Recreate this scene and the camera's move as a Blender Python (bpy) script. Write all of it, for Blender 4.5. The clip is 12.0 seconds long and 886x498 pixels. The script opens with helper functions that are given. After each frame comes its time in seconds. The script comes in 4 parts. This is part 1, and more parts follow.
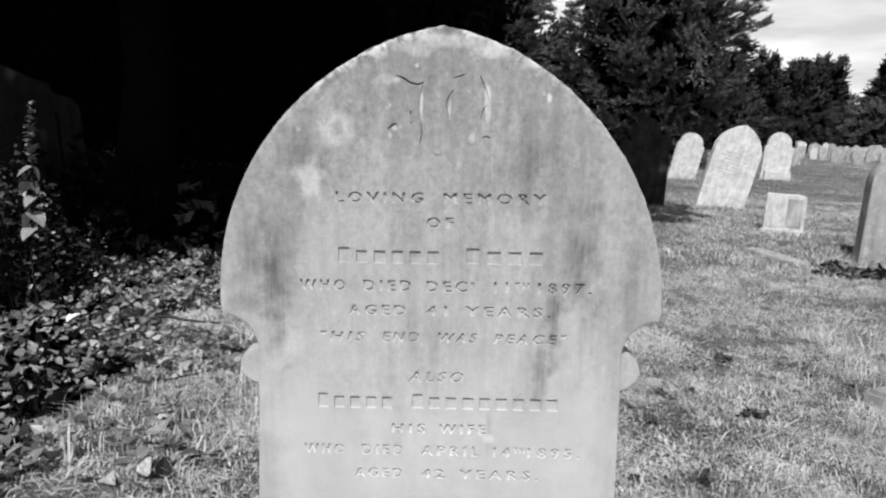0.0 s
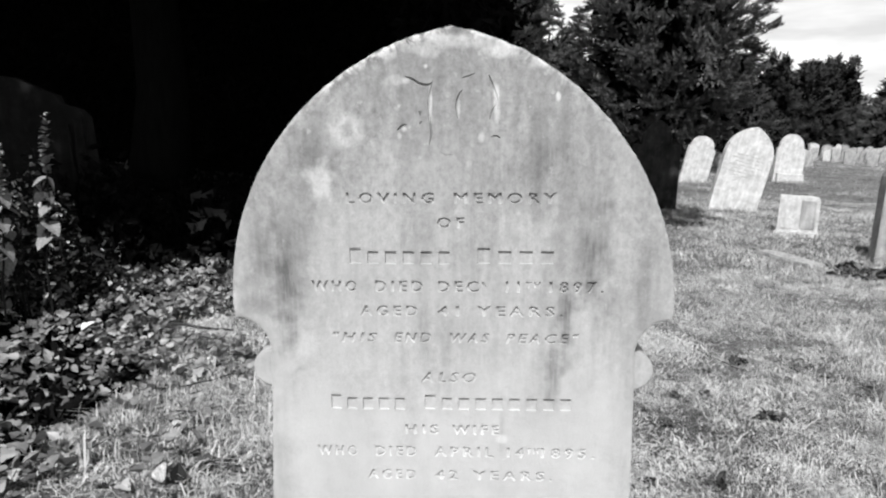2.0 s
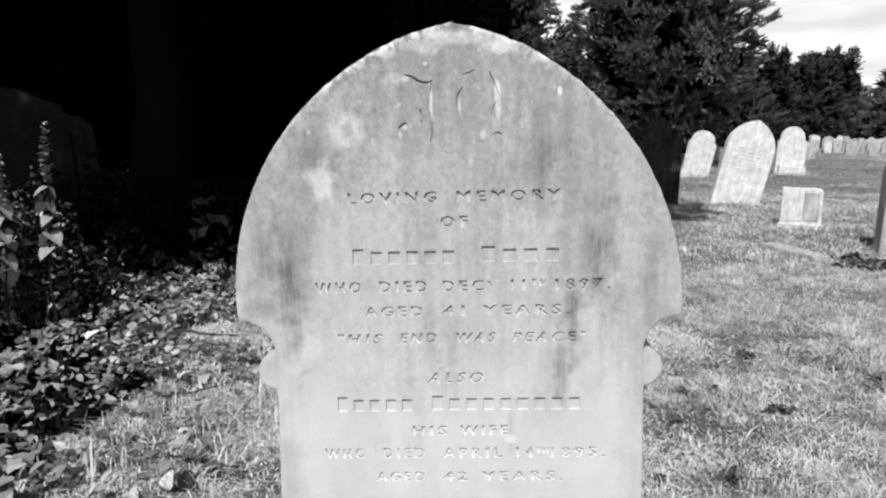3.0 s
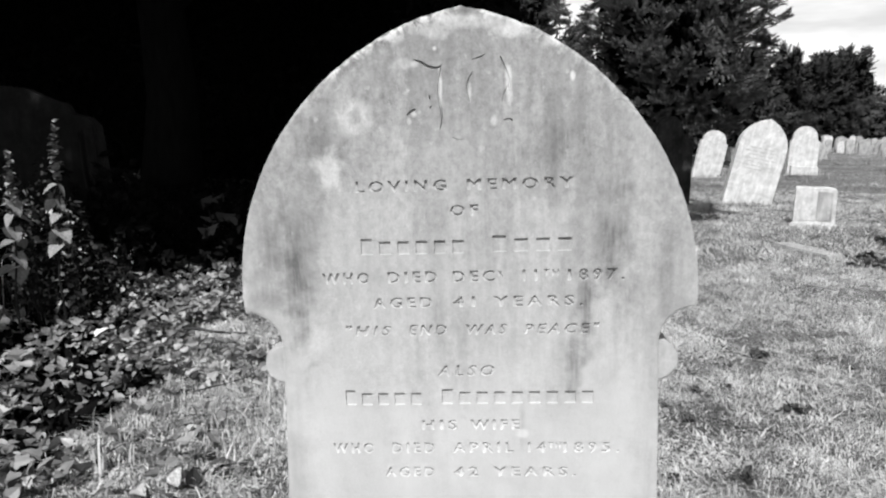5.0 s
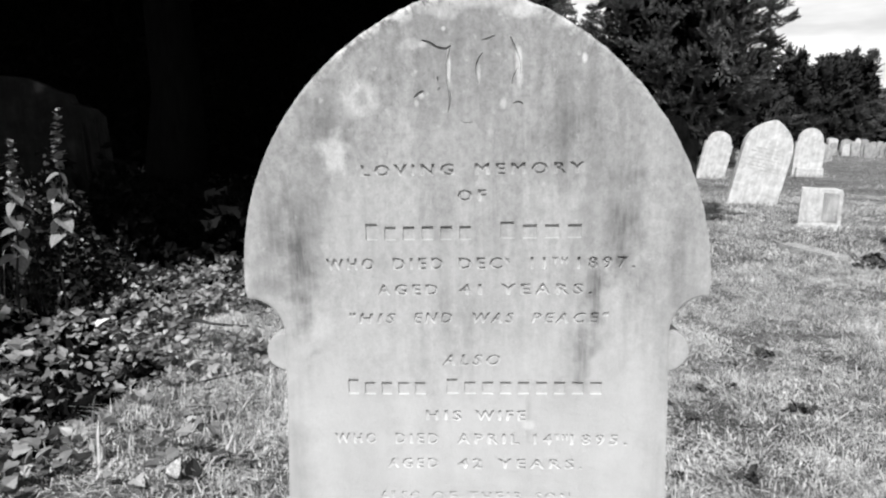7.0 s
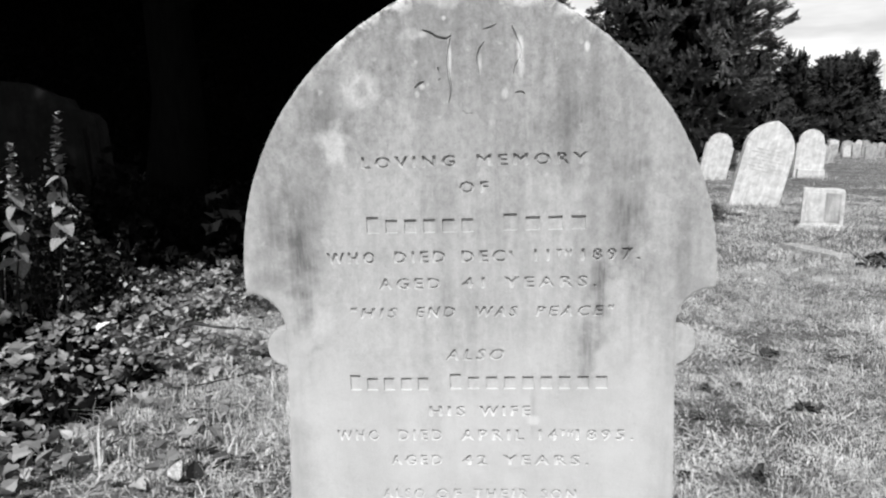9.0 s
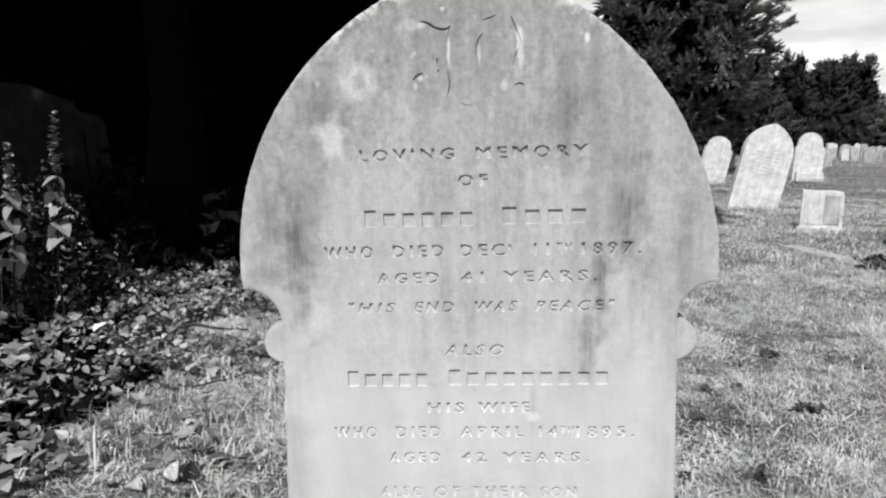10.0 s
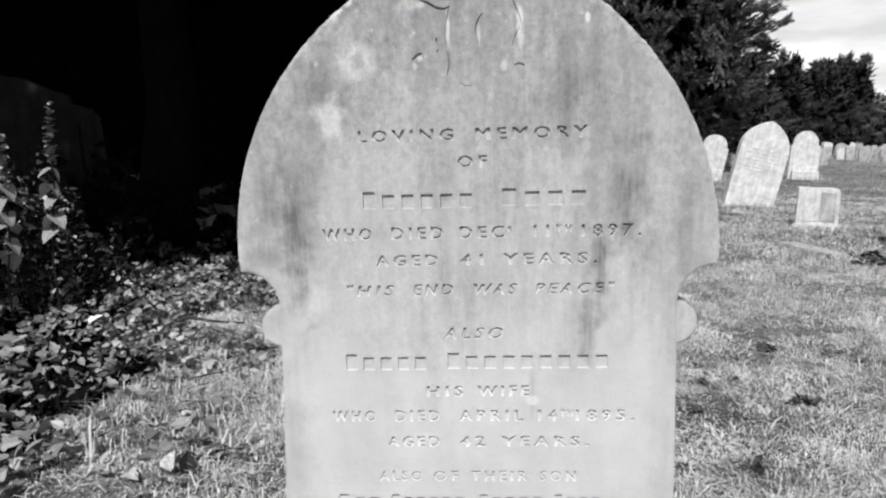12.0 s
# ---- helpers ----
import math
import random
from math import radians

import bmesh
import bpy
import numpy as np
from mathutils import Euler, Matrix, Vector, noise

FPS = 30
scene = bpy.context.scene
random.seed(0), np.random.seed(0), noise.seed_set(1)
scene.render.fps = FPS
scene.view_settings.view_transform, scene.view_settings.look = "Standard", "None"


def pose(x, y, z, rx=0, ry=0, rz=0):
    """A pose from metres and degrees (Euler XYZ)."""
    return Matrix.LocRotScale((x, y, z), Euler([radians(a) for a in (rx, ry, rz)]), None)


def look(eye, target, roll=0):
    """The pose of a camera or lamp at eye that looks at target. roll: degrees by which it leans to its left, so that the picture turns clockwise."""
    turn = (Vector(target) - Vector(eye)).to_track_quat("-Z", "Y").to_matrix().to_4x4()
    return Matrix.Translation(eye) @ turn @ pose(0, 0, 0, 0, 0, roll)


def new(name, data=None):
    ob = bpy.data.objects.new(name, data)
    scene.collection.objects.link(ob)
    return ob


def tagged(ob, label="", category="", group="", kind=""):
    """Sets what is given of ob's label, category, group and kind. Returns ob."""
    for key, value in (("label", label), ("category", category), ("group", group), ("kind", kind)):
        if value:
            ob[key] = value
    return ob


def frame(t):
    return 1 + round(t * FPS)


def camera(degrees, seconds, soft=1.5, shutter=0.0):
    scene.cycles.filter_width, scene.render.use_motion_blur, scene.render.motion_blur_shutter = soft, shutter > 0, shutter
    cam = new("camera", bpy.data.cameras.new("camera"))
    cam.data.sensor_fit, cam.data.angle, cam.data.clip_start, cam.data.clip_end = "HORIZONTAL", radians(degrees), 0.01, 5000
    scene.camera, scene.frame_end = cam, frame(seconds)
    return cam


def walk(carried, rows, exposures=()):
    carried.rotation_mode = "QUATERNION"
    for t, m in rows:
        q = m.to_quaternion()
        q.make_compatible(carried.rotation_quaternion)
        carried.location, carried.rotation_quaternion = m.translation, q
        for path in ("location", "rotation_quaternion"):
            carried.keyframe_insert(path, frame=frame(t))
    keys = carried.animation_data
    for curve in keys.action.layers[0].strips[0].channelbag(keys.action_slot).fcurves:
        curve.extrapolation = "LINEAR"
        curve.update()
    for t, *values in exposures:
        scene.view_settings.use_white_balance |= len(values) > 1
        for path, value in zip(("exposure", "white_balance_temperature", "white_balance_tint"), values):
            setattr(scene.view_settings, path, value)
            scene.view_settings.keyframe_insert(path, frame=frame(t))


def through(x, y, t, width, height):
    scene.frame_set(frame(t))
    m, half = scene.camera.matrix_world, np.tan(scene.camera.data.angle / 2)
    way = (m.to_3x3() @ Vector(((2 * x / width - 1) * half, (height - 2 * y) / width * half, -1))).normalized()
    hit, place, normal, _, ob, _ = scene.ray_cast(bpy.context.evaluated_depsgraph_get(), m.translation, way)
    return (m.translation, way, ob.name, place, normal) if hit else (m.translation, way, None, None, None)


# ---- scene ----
cam = camera(66.3, 12.0, soft=2.2)
PATH = [
    (0, (0.022, -1.033, 1.087), (0.016, 0.932, 0.711), 2.8),
    (0.5, (0.023, -1.037, 1.085), (0.002, 0.928, 0.713), 2.6),
    (1, (0.024, -1.041, 1.084), (-0.008, 0.926, 0.719), 2.3),
    (1.5, (0.023, -1.041, 1.08), (-0.015, 0.927, 0.722), 2.0),
    (2, (0.023, -1.036, 1.076), (-0.017, 0.932, 0.72), 1.9),
    (2.5, (0.021, -1.031, 1.074), (-0.021, 0.936, 0.717), 1.4),
    (3, (0.021, -1.026, 1.071), (-0.027, 0.943, 0.718), 0.5),
    (5, (0.02, -1.007, 1.049), (-0.056, 0.961, 0.701), 0.3),
    (5.5, (0.018, -1.004, 1.044), (-0.063, 0.963, 0.692), 0.7),
    (6, (0.017, -1.002, 1.04), (-0.069, 0.964, 0.685), 0.9),
    (6.5, (0.016, -0.995, 1.032), (-0.07, 0.971, 0.678), 1.0),
    (7, (0.014, -0.988, 1.026), (-0.07, 0.979, 0.675), 0.9),
    (9, (0.013, -0.978, 1.006), (-0.076, 0.991, 0.67), 0.4),
    (9.5, (0.013, -0.977, 0.998), (-0.075, 0.994, 0.67), 0.5),
    (10, (0.013, -0.969, 0.99), (-0.073, 1.003, 0.665), 0.4),
    (10.5, (0.015, -0.962, 0.985), (-0.068, 1.009, 0.659), 0.3),
    (11, (0.012, -0.963, 0.978), (-0.068, 1.009, 0.65), 0.3),
    (11.5, (0.011, -0.965, 0.972), (-0.066, 1.006, 0.645), 0.4),
    (12, (0.009, -0.967, 0.965), (-0.066, 1.004, 0.637), 0.5),
]
walk(cam, [(t, look(eye, target, roll)) for t, eye, target, roll in PATH],
     exposures=((0.0, -0.10), (0.4, 0.08), (1.0, 0.11), (7.0, 0.10), (9.0, 0.045), (12.0, 0.02)))

# ---- light ----
SUN = Vector((-0.14, -0.60, 0.79)).normalized()      # towards the sun
world = bpy.data.worlds.new("world")
scene.world = world
world.use_nodes = True
wn, wl = world.node_tree.nodes, world.node_tree.links
sky = wn.new("ShaderNodeTexSky")
sky.sky_type, sky.sun_disc = "NISHITA", False
sky.sun_elevation = math.asin(SUN.z)
sky.sun_rotation = math.atan2(SUN.x, SUN.y)
grey = wn.new("ShaderNodeRGBToBW")
wl.new(sky.outputs[0], grey.inputs[0])
wco = wn.new("ShaderNodeTexCoord")
wmap = wn.new("ShaderNodeMapping")
wmap.inputs["Scale"].default_value = (2.0, 2.0, 11.0)
wl.new(wco.outputs["Generated"], wmap.inputs[0])
wnoise = wn.new("ShaderNodeTexNoise")
wnoise.inputs["Scale"].default_value, wnoise.inputs["Detail"].default_value = 2.6, 6
wl.new(wmap.outputs[0], wnoise.inputs[0])
wramp = wn.new("ShaderNodeMapRange")
for k, v in (("From Min", 0.36), ("From Max", 0.64), ("To Min", 17.5), ("To Max", 27.0)):
    wramp.inputs[k].default_value = v
wl.new(wnoise.outputs[0], wramp.inputs[0])
wmix = wn.new("ShaderNodeMix")                      # thin bright cloud over the clear sky
wsep = wn.new("ShaderNodeSeparateXYZ")
wl.new(wco.outputs["Generated"], wsep.inputs[0])
wlow = wn.new("ShaderNodeMapRange")
wlow.interpolation_type = "SMOOTHSTEP"
for k, v in (("From Min", 0.08), ("From Max", 0.38), ("To Min", 0.85), ("To Max", 0.03)):
    wlow.inputs[k].default_value = v
wl.new(wsep.outputs[2], wlow.inputs[0])
wl.new(wlow.outputs[0], wmix.inputs[0])
wl.new(grey.outputs[0], wmix.inputs[2])
wl.new(wramp.outputs[0], wmix.inputs[3])
wl.new(wmix.outputs[0], wn["Background"].inputs[0])
wn["Background"].inputs[1].default_value = 0.05
sun = new("sun", bpy.data.lights.new("sun", "SUN"))
sun.data.energy, sun.data.angle = 5.0, radians(0.5)
sun.matrix_world = look(SUN * 40, (0, 0, 0))

# ---- materials ----
HW, ARC_C = 0.348, 0.0985           # half width of the memorial's head; offset of each arc's centre
ARC_R = HW + ARC_C


def ramp(nt, fac, stops):
    """A colour ramp in greys; stops: (place, grey)."""
    r = nt.nodes.new("ShaderNodeValToRGB")
    el = r.color_ramp.elements
    while len(el) < len(stops):
        el.new(0.5)
    for e, (p, g) in zip(el, stops):
        e.position, e.color = p, (g, g, g, 1)
    nt.links.new(fac, r.inputs[0])
    return r.outputs[0]


def math_node(nt, op, a, b=None):
    m = nt.nodes.new("ShaderNodeMath")
    m.operation, m.use_clamp = op, False
    for k, v in enumerate((a, b)):
        if v is None:
            continue
        if isinstance(v, (int, float)):
            m.inputs[k].default_value = v
        else:
            nt.links.new(v, m.inputs[k])
    return m.outputs[0]


def mixed(nt, fac, a, b, how="MIX"):
    m = nt.nodes.new("ShaderNodeMix")
    m.data_type, m.blend_type = "RGBA", how
    for k, v in ((0, fac), (6, a), (7, b)):
        if isinstance(v, (int, float)):
            m.inputs[k].default_value = v if k == 0 else (v, v, v, 1)
        else:
            nt.links.new(v, m.inputs[k])
    return m.outputs[2]


def noise_at(nt, scale, detail=4.0, stretch=(1, 1, 1), shift=(0, 0, 0), rough=0.55, coords="Object", warp=0.0):
    c = nt.nodes.new("ShaderNodeTexCoord")
    m = nt.nodes.new("ShaderNodeMapping")
    m.inputs["Scale"].default_value, m.inputs["Location"].default_value = stretch, shift
    nt.links.new(c.outputs[coords], m.inputs[0])
    n = nt.nodes.new("ShaderNodeTexNoise")
    n.inputs["Scale"].default_value, n.inputs["Detail"].default_value = scale, detail
    n.inputs["Roughness"].default_value, n.inputs["Distortion"].default_value = rough, warp
    nt.links.new(m.outputs[0], n.inputs[0])
    return n.outputs[0]


def spot(nt, x, z, rx, rz, edge=0.5, wobble=0.35, freq=40):
    """A ragged blot on a slab's face: 1 inside, 0 outside."""
    c = nt.nodes.new("ShaderNodeTexCoord")
    m = nt.nodes.new("ShaderNodeMapping")
    m.inputs["Location"].default_value = (-x / rx, 0, -z / rz)
    m.inputs["Scale"].default_value = (1 / rx, 0, 1 / rz)
    nt.links.new(c.outputs["Object"], m.inputs[0])
    ln = nt.nodes.new("ShaderNodeVectorMath")
    ln.operation = "LENGTH"
    nt.links.new(m.outputs[0], ln.inputs[0])
    w = math_node(nt, "MULTIPLY", math_node(nt, "SUBTRACT", noise_at(nt, freq, 4), 0.5), wobble * 4)
    d = math_node(nt, "ADD", ln.outputs[1], w)
    return ramp(nt, d, ((max(0.0, 1 - edge), 1.0), (1.0, 0.0)))


def material(name, rough=0.85, spec=0.3):
    m = bpy.data.materials.new(name)
    m.use_nodes = True
    b = m.node_tree.nodes["Principled BSDF"]
    b.inputs["Roughness"].default_value = rough
    b.inputs["Specular IOR Level"].default_value = spec
    return m, m.node_tree, b


def bumped(nt, bsdf, height, strength, distance):
    n = nt.nodes.new("ShaderNodeBump")
    n.inputs["Strength"].default_value, n.inputs["Distance"].default_value = strength, distance
    nt.links.new(height, n.inputs["Height"])
    nt.links.new(n.outputs[0], bsdf.inputs["Normal"])


def stone(name, dark, light, streak=0.5, lichen=0.3, scale=1.0, grain=0.4, speck=0.25):
    """Weathered stone: cloudy tone, rain streaks, pale lichen, fine grain."""
    m, nt, b = material(name, 0.9, 0.2)
    base = ramp(nt, noise_at(nt, 5 * scale, 6, rough=0.6), ((0.3, dark), (0.7, light)))
    st = ramp(nt, noise_at(nt, 4 * scale, 6, (3.0, 3.0, 0.7), rough=0.7), ((0.45, 0.0), (0.66, 1.0)))
    base = mixed(nt, math_node(nt, "MULTIPLY", st, streak), base, dark * 0.55)
    li = ramp(nt, noise_at(nt, 14 * scale, 6, shift=(3, 1, 7), rough=0.65), ((0.56, 0.0), (0.66, 1.0)))
    base = mixed(nt, math_node(nt, "MULTIPLY", li, lichen), base, min(0.85, light * 1.35))
    fine = noise_at(nt, 220 * scale, 3)
    base = mixed(nt, speck, base, ramp(nt, fine, ((0.3, 0.25), (0.7, 0.75))), "OVERLAY")
    nt.links.new(base, b.inputs["Base Color"])
    bumped(nt, b, math_node(nt, "ADD", fine, math_node(nt, "MULTIPLY", noise_at(nt, 30 * scale, 5), 2.0)), grain, 0.004)
    return m


def leafy(name, dark, light, rough=0.5, spec=0.35, through=0.0, scale=1.2, pieces=True, patch=0.2, mottle=0.0, middle=None):
    """Foliage: each leaf takes its own tone, with broad patches over it."""
    m, nt, b = material(name, rough, spec)
    g = nt.nodes.new("ShaderNodeNewGeometry")
    o = nt.nodes.new("ShaderNodeObjectInfo")
    each = g.outputs["Random Per Island"] if pieces else o.outputs["Random"]
    base = ramp(nt, each, ((0.0, dark), (0.65, (dark + light) / 2 if middle is None else middle), (1.0, light)))
    broad = ramp(nt, noise_at(nt, scale, 5, rough=0.65), ((0.3, 0.5 - patch), (0.7, 0.5 + patch)))
    base = mixed(nt, 0.7, base, broad, "OVERLAY")
    if mottle:
        clumps = ramp(nt, noise_at(nt, 13, 4, shift=(3, 5, 1), rough=0.6), ((0.34, 0.5 - mottle), (0.66, 0.5 + mottle)))
        base = mixed(nt, 0.9, base, clumps, "OVERLAY")
    veins = ramp(nt, noise_at(nt, 60, 3), ((0.3, 0.4), (0.7, 0.6)))
    base = mixed(nt, 0.6, base, veins, "OVERLAY")
    nt.links.new(base, b.inputs["Base Color"])
    if through:
        t = nt.nodes.new("ShaderNodeBsdfTranslucent")
        nt.links.new(base, t.inputs[0])
        mix = nt.nodes.new("ShaderNodeMixShader")
        mix.inputs[0].default_value = through
        nt.links.new(b.outputs[0], mix.inputs[1])
        nt.links.new(t.outputs[0], mix.inputs[2])
        nt.links.new(mix.outputs[0], nt.nodes["Material Output"].inputs[0])
    return m


def memorial_stone():
    """Pale smooth limestone of the main slab with its own stains and lichen, and highlights painted along the emblem.
    """
    m, nt, b = material("pale_limestone", 0.88, 0.2)
    base = ramp(nt, noise_at(nt, 7, 6, rough=0.62), ((0.3, 0.52), (0.7, 0.64)))
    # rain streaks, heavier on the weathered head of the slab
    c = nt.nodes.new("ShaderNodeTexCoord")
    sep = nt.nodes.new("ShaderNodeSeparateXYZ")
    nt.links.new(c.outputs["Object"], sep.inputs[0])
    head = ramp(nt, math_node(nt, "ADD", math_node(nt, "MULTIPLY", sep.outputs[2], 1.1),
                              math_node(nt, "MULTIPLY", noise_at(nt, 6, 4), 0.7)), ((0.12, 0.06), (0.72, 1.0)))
    fine_streak = ramp(nt, noise_at(nt, 9, 5, (5.5, 1, 0.5), rough=0.62, warp=0.3), ((0.43, 0.0), (0.66, 1.0)))
    broad_streak = ramp(nt, noise_at(nt, 4, 4, (4.0, 1, 0.7), (2.3, 0, 1.1), warp=0.4), ((0.45, 0.0), (0.66, 1.0)))
    cloud = ramp(nt, noise_at(nt, 3.2, 4, shift=(1.3, 0, 4.2)), ((0.38, 0.15), (0.62, 1.0)))
    fine_streak = math_node(nt, "MULTIPLY", fine_streak, cloud)
    blotch = ramp(nt, noise_at(nt, 22, 6, (1, 1, 0.6), rough=0.7, warp=0.6), ((0.46, 0.0), (0.68, 1.0)))
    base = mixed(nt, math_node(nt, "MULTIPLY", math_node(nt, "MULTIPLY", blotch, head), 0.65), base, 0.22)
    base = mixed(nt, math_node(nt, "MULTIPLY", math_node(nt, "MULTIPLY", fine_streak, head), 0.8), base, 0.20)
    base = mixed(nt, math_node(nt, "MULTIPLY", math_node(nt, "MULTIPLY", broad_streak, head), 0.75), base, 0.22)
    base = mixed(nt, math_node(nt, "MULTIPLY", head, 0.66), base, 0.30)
    run = math_node(nt, "ADD", 0.42, math_node(nt, "MULTIPLY", ramp(nt, noise_at(nt, 8, 6, (7.0, 1, 0.55), (4, 0, 2), rough=0.7, warp=0.2), ((0.36, 0.0), (0.6, 1.0))), 0.8))
    # first four: broad soft darker tone down both edges; the others are stains
    for x, z, rx, rz, tone, amount in (
            (-0.31, 0.10, 0.07, 0.34, 0.30, 0.6), (-0.28, -0.30, 0.05, 0.34, 0.36, 0.5), (0.325, 0.10, 0.055, 0.28, 0.30, 0.55), (0.29, -0.30, 0.03, 0.34, 0.36, 0.4),
            (0.182, -0.005, 0.018, 0.085, 0.12, 0.95), (0.165, -0.085, 0.014, 0.08, 0.16, 0.8), (0.215, 0.12, 0.035, 0.13, 0.15, 0.9), (0.30, 0.05, 0.03, 0.12, 0.24, 0.5),
            (-0.262, 0.05, 0.045, 0.14, 0.14, 0.9), (-0.30, 0.10, 0.03, 0.12, 0.22, 0.5), (-0.22, 0.235, 0.05, 0.08, 0.18, 0.65), (0.13, 0.24, 0.06, 0.09, 0.18, 0.7),
            (-0.03, 0.37, 0.012, 0.03, 0.15, 0.6), (0.245, 0.03, 0.02, 0.06, 0.25, 0.5), (-0.30, -0.005, 0.05, 0.022, 0.25, 0.6),
            (0.31, -0.005, 0.04, 0.03, 0.27, 0.6), (0.09, -0.2, 0.006, 0.05, 0.3, 0.4)):
        base = mixed(nt, math_node(nt, "MULTIPLY", spot(nt, x + 0.035 * z, z - 0.035 * x, rx, rz, 0.95, 0.5, 26), math_node(nt, "MULTIPLY", run, amount)), base, tone)
    # mottled, lichened rim of the head
    rim_v = nt.nodes.new("ShaderNodeCombineXYZ")
    nt.links.new(math_node(nt, "ADD", math_node(nt, "ABSOLUTE", sep.outputs[0]), ARC_C), rim_v.inputs[0])
    nt.links.new(math_node(nt, "MAXIMUM", sep.outputs[2], 0.0), rim_v.inputs[1])
    rim_l = nt.nodes.new("ShaderNodeVectorMath")
    rim_l.operation = "LENGTH"
    nt.links.new(rim_v.outputs[0], rim_l.inputs[0])
    rim = ramp(nt, math_node(nt, "MULTIPLY", math_node(nt, "SUBTRACT", rim_l.outputs[1], ARC_R - 0.022), 45.0), ((0.0, 0.0), (1.0, 1.0)))
    rim = math_node(nt, "MULTIPLY", rim, ramp(nt, sep.outputs[2], ((0.26, 0.08), (0.38, 1.0))))
    mottle = ramp(nt, noise_at(nt, 38, 6, rough=0.7, warp=0.5), ((0.40, 0.10), (0.48, 0.34), (0.56, 0.82)))
    patchy = ramp(nt, noise_at(nt, 7, 3, shift=(5, 2, 1)), ((0.36, 0.3), (0.56, 1.0)))
    base = mixed(nt, math_node(nt, "MULTIPLY", math_node(nt, "MULTIPLY", rim, patchy), 1.0), base, mottle)
    # pale lichen, and thin highlights painted along the emblem's grooves
    for x, z, rx, rz, amount in (
            (-0.167, 0.275, 0.032, 0.034, 0.48), (-0.206, 0.197, 0.024, 0.036, 0.55), (-0.228, 0.208, 0.012, 0.014, 0.25), (-0.23, -0.065, 0.024, 0.03, 0.32),
            (0.0, 0.41, 0.07, 0.014, 0.42), (0.06, 0.398, 0.03, 0.014, 0.7), (-0.05, 0.395, 0.025, 0.012, 0.4), (0.036, 0.27, 0.006, 0.010, 0.45), (-0.042, 0.318, 0.004, 0.03, 0.85), (-0.078, 0.350, 0.007, 0.005, 0.4), (0.055, 0.335, 0.006, 0.02, 0.7), (0.0, 0.312, 0.004, 0.018, 0.5), (-0.080, 0.280, 0.005, 0.005, 0.6),
            (-0.087, 0.270, 0.004, 0.006, 0.5), (0.147, 0.335, 0.005, 0.008, 0.9), (-0.097, 0.35, 0.03, 0.01, 0.22), (0.057, 0.318, 0.006, 0.028, 0.6),
            (0.09, -0.215, 0.012, 0.01, 0.6), (-0.05, 0.372, 0.004, 0.004, 0.8)):
        base = mixed(nt, math_node(nt, "MULTIPLY", spot(nt, x + 0.035 * z, z - 0.035 * x, rx, rz, 0.55, 0.24, 60), amount * 0.85), base, 0.78)
    base = mixed(nt, math_node(nt, "MULTIPLY", spot(nt, -0.156, 0.280, 0.014, 0.017, 0.6, 0.3, 60), 0.7), base, 0.33)
    speck = ramp(nt, noise_at(nt, 55, 5, rough=0.7), ((0.60, 0.0), (0.68, 1.0)))
    base = mixed(nt, math_node(nt, "MULTIPLY", math_node(nt, "MULTIPLY", speck, head), 0.4), base, 0.7)
    grit = ramp(nt, noise_at(nt, 130, 5, rough=0.75), ((0.57, 0.0), (0.68, 1.0)))
    base = mixed(nt, math_node(nt, "MULTIPLY", math_node(nt, "MULTIPLY", grit, head), 0.5), base, 0.18)
    mid = noise_at(nt, 85, 6, (1, 1, 0.75), shift=(7, 3, 2), rough=0.75)
    base = mixed(nt, math_node(nt, "MULTIPLY", head, 0.8), base, ramp(nt, mid, ((0.32, 0.30), (0.5, 0.5), (0.68, 0.66))), "OVERLAY")
    pits = ramp(nt, noise_at(nt, 170, 4, shift=(1, 9, 4), rough=0.7), ((0.64, 0.0), (0.72, 1.0)))
    base = mixed(nt, math_node(nt, "MULTIPLY", pits, 0.35), base, 0.2)
    fine = noise_at(nt, 420, 3)
    base = mixed(nt, 0.12, base, ramp(nt, fine, ((0.3, 0.3), (0.7, 0.7))), "OVERLAY")
    nt.links.new(base, b.inputs["Base Color"])
    hgt = math_node(nt, "ADD", math_node(nt, "MULTIPLY", fine, 0.25), math_node(nt, "MULTIPLY", noise_at(nt, 45, 5, rough=0.65), 1.0))
    bumped(nt, b, math_node(nt, "ADD", hgt, math_node(nt, "MULTIPLY", mid, 0.8)), 0.5, 0.002)
    return m


def earth():
    """Dry thatch between the blades: matted pale litter over darker soil."""
    m, nt, b = material("turf", 0.95, 0.1)
    base = ramp(nt, noise_at(nt, 1.1, 5, rough=0.6), ((0.3, 0.14), (0.7, 0.34)))
    base = mixed(nt, 0.6, base, ramp(nt, noise_at(nt, 9, 5, rough=0.7), ((0.3, 0.25), (0.72, 0.75))), "OVERLAY")
    straw = noise_at(nt, 60, 5, (0.35, 1, 1), rough=0.75, warp=2.5)
    cross = noise_at(nt, 55, 5, (1, 0.4, 1), (4, 2, 0), rough=0.75, warp=2.0)
    litter = math_node(nt, "MAXIMUM", straw, cross)
    base = mixed(nt, 0.9, base, ramp(nt, litter, ((0.42, 0.12), (0.55, 0.45), (0.68, 0.85))), "OVERLAY")
    nt.links.new(base, b.inputs["Base Color"])
    bumped(nt, b, litter, 1.0, 0.03)
    return m


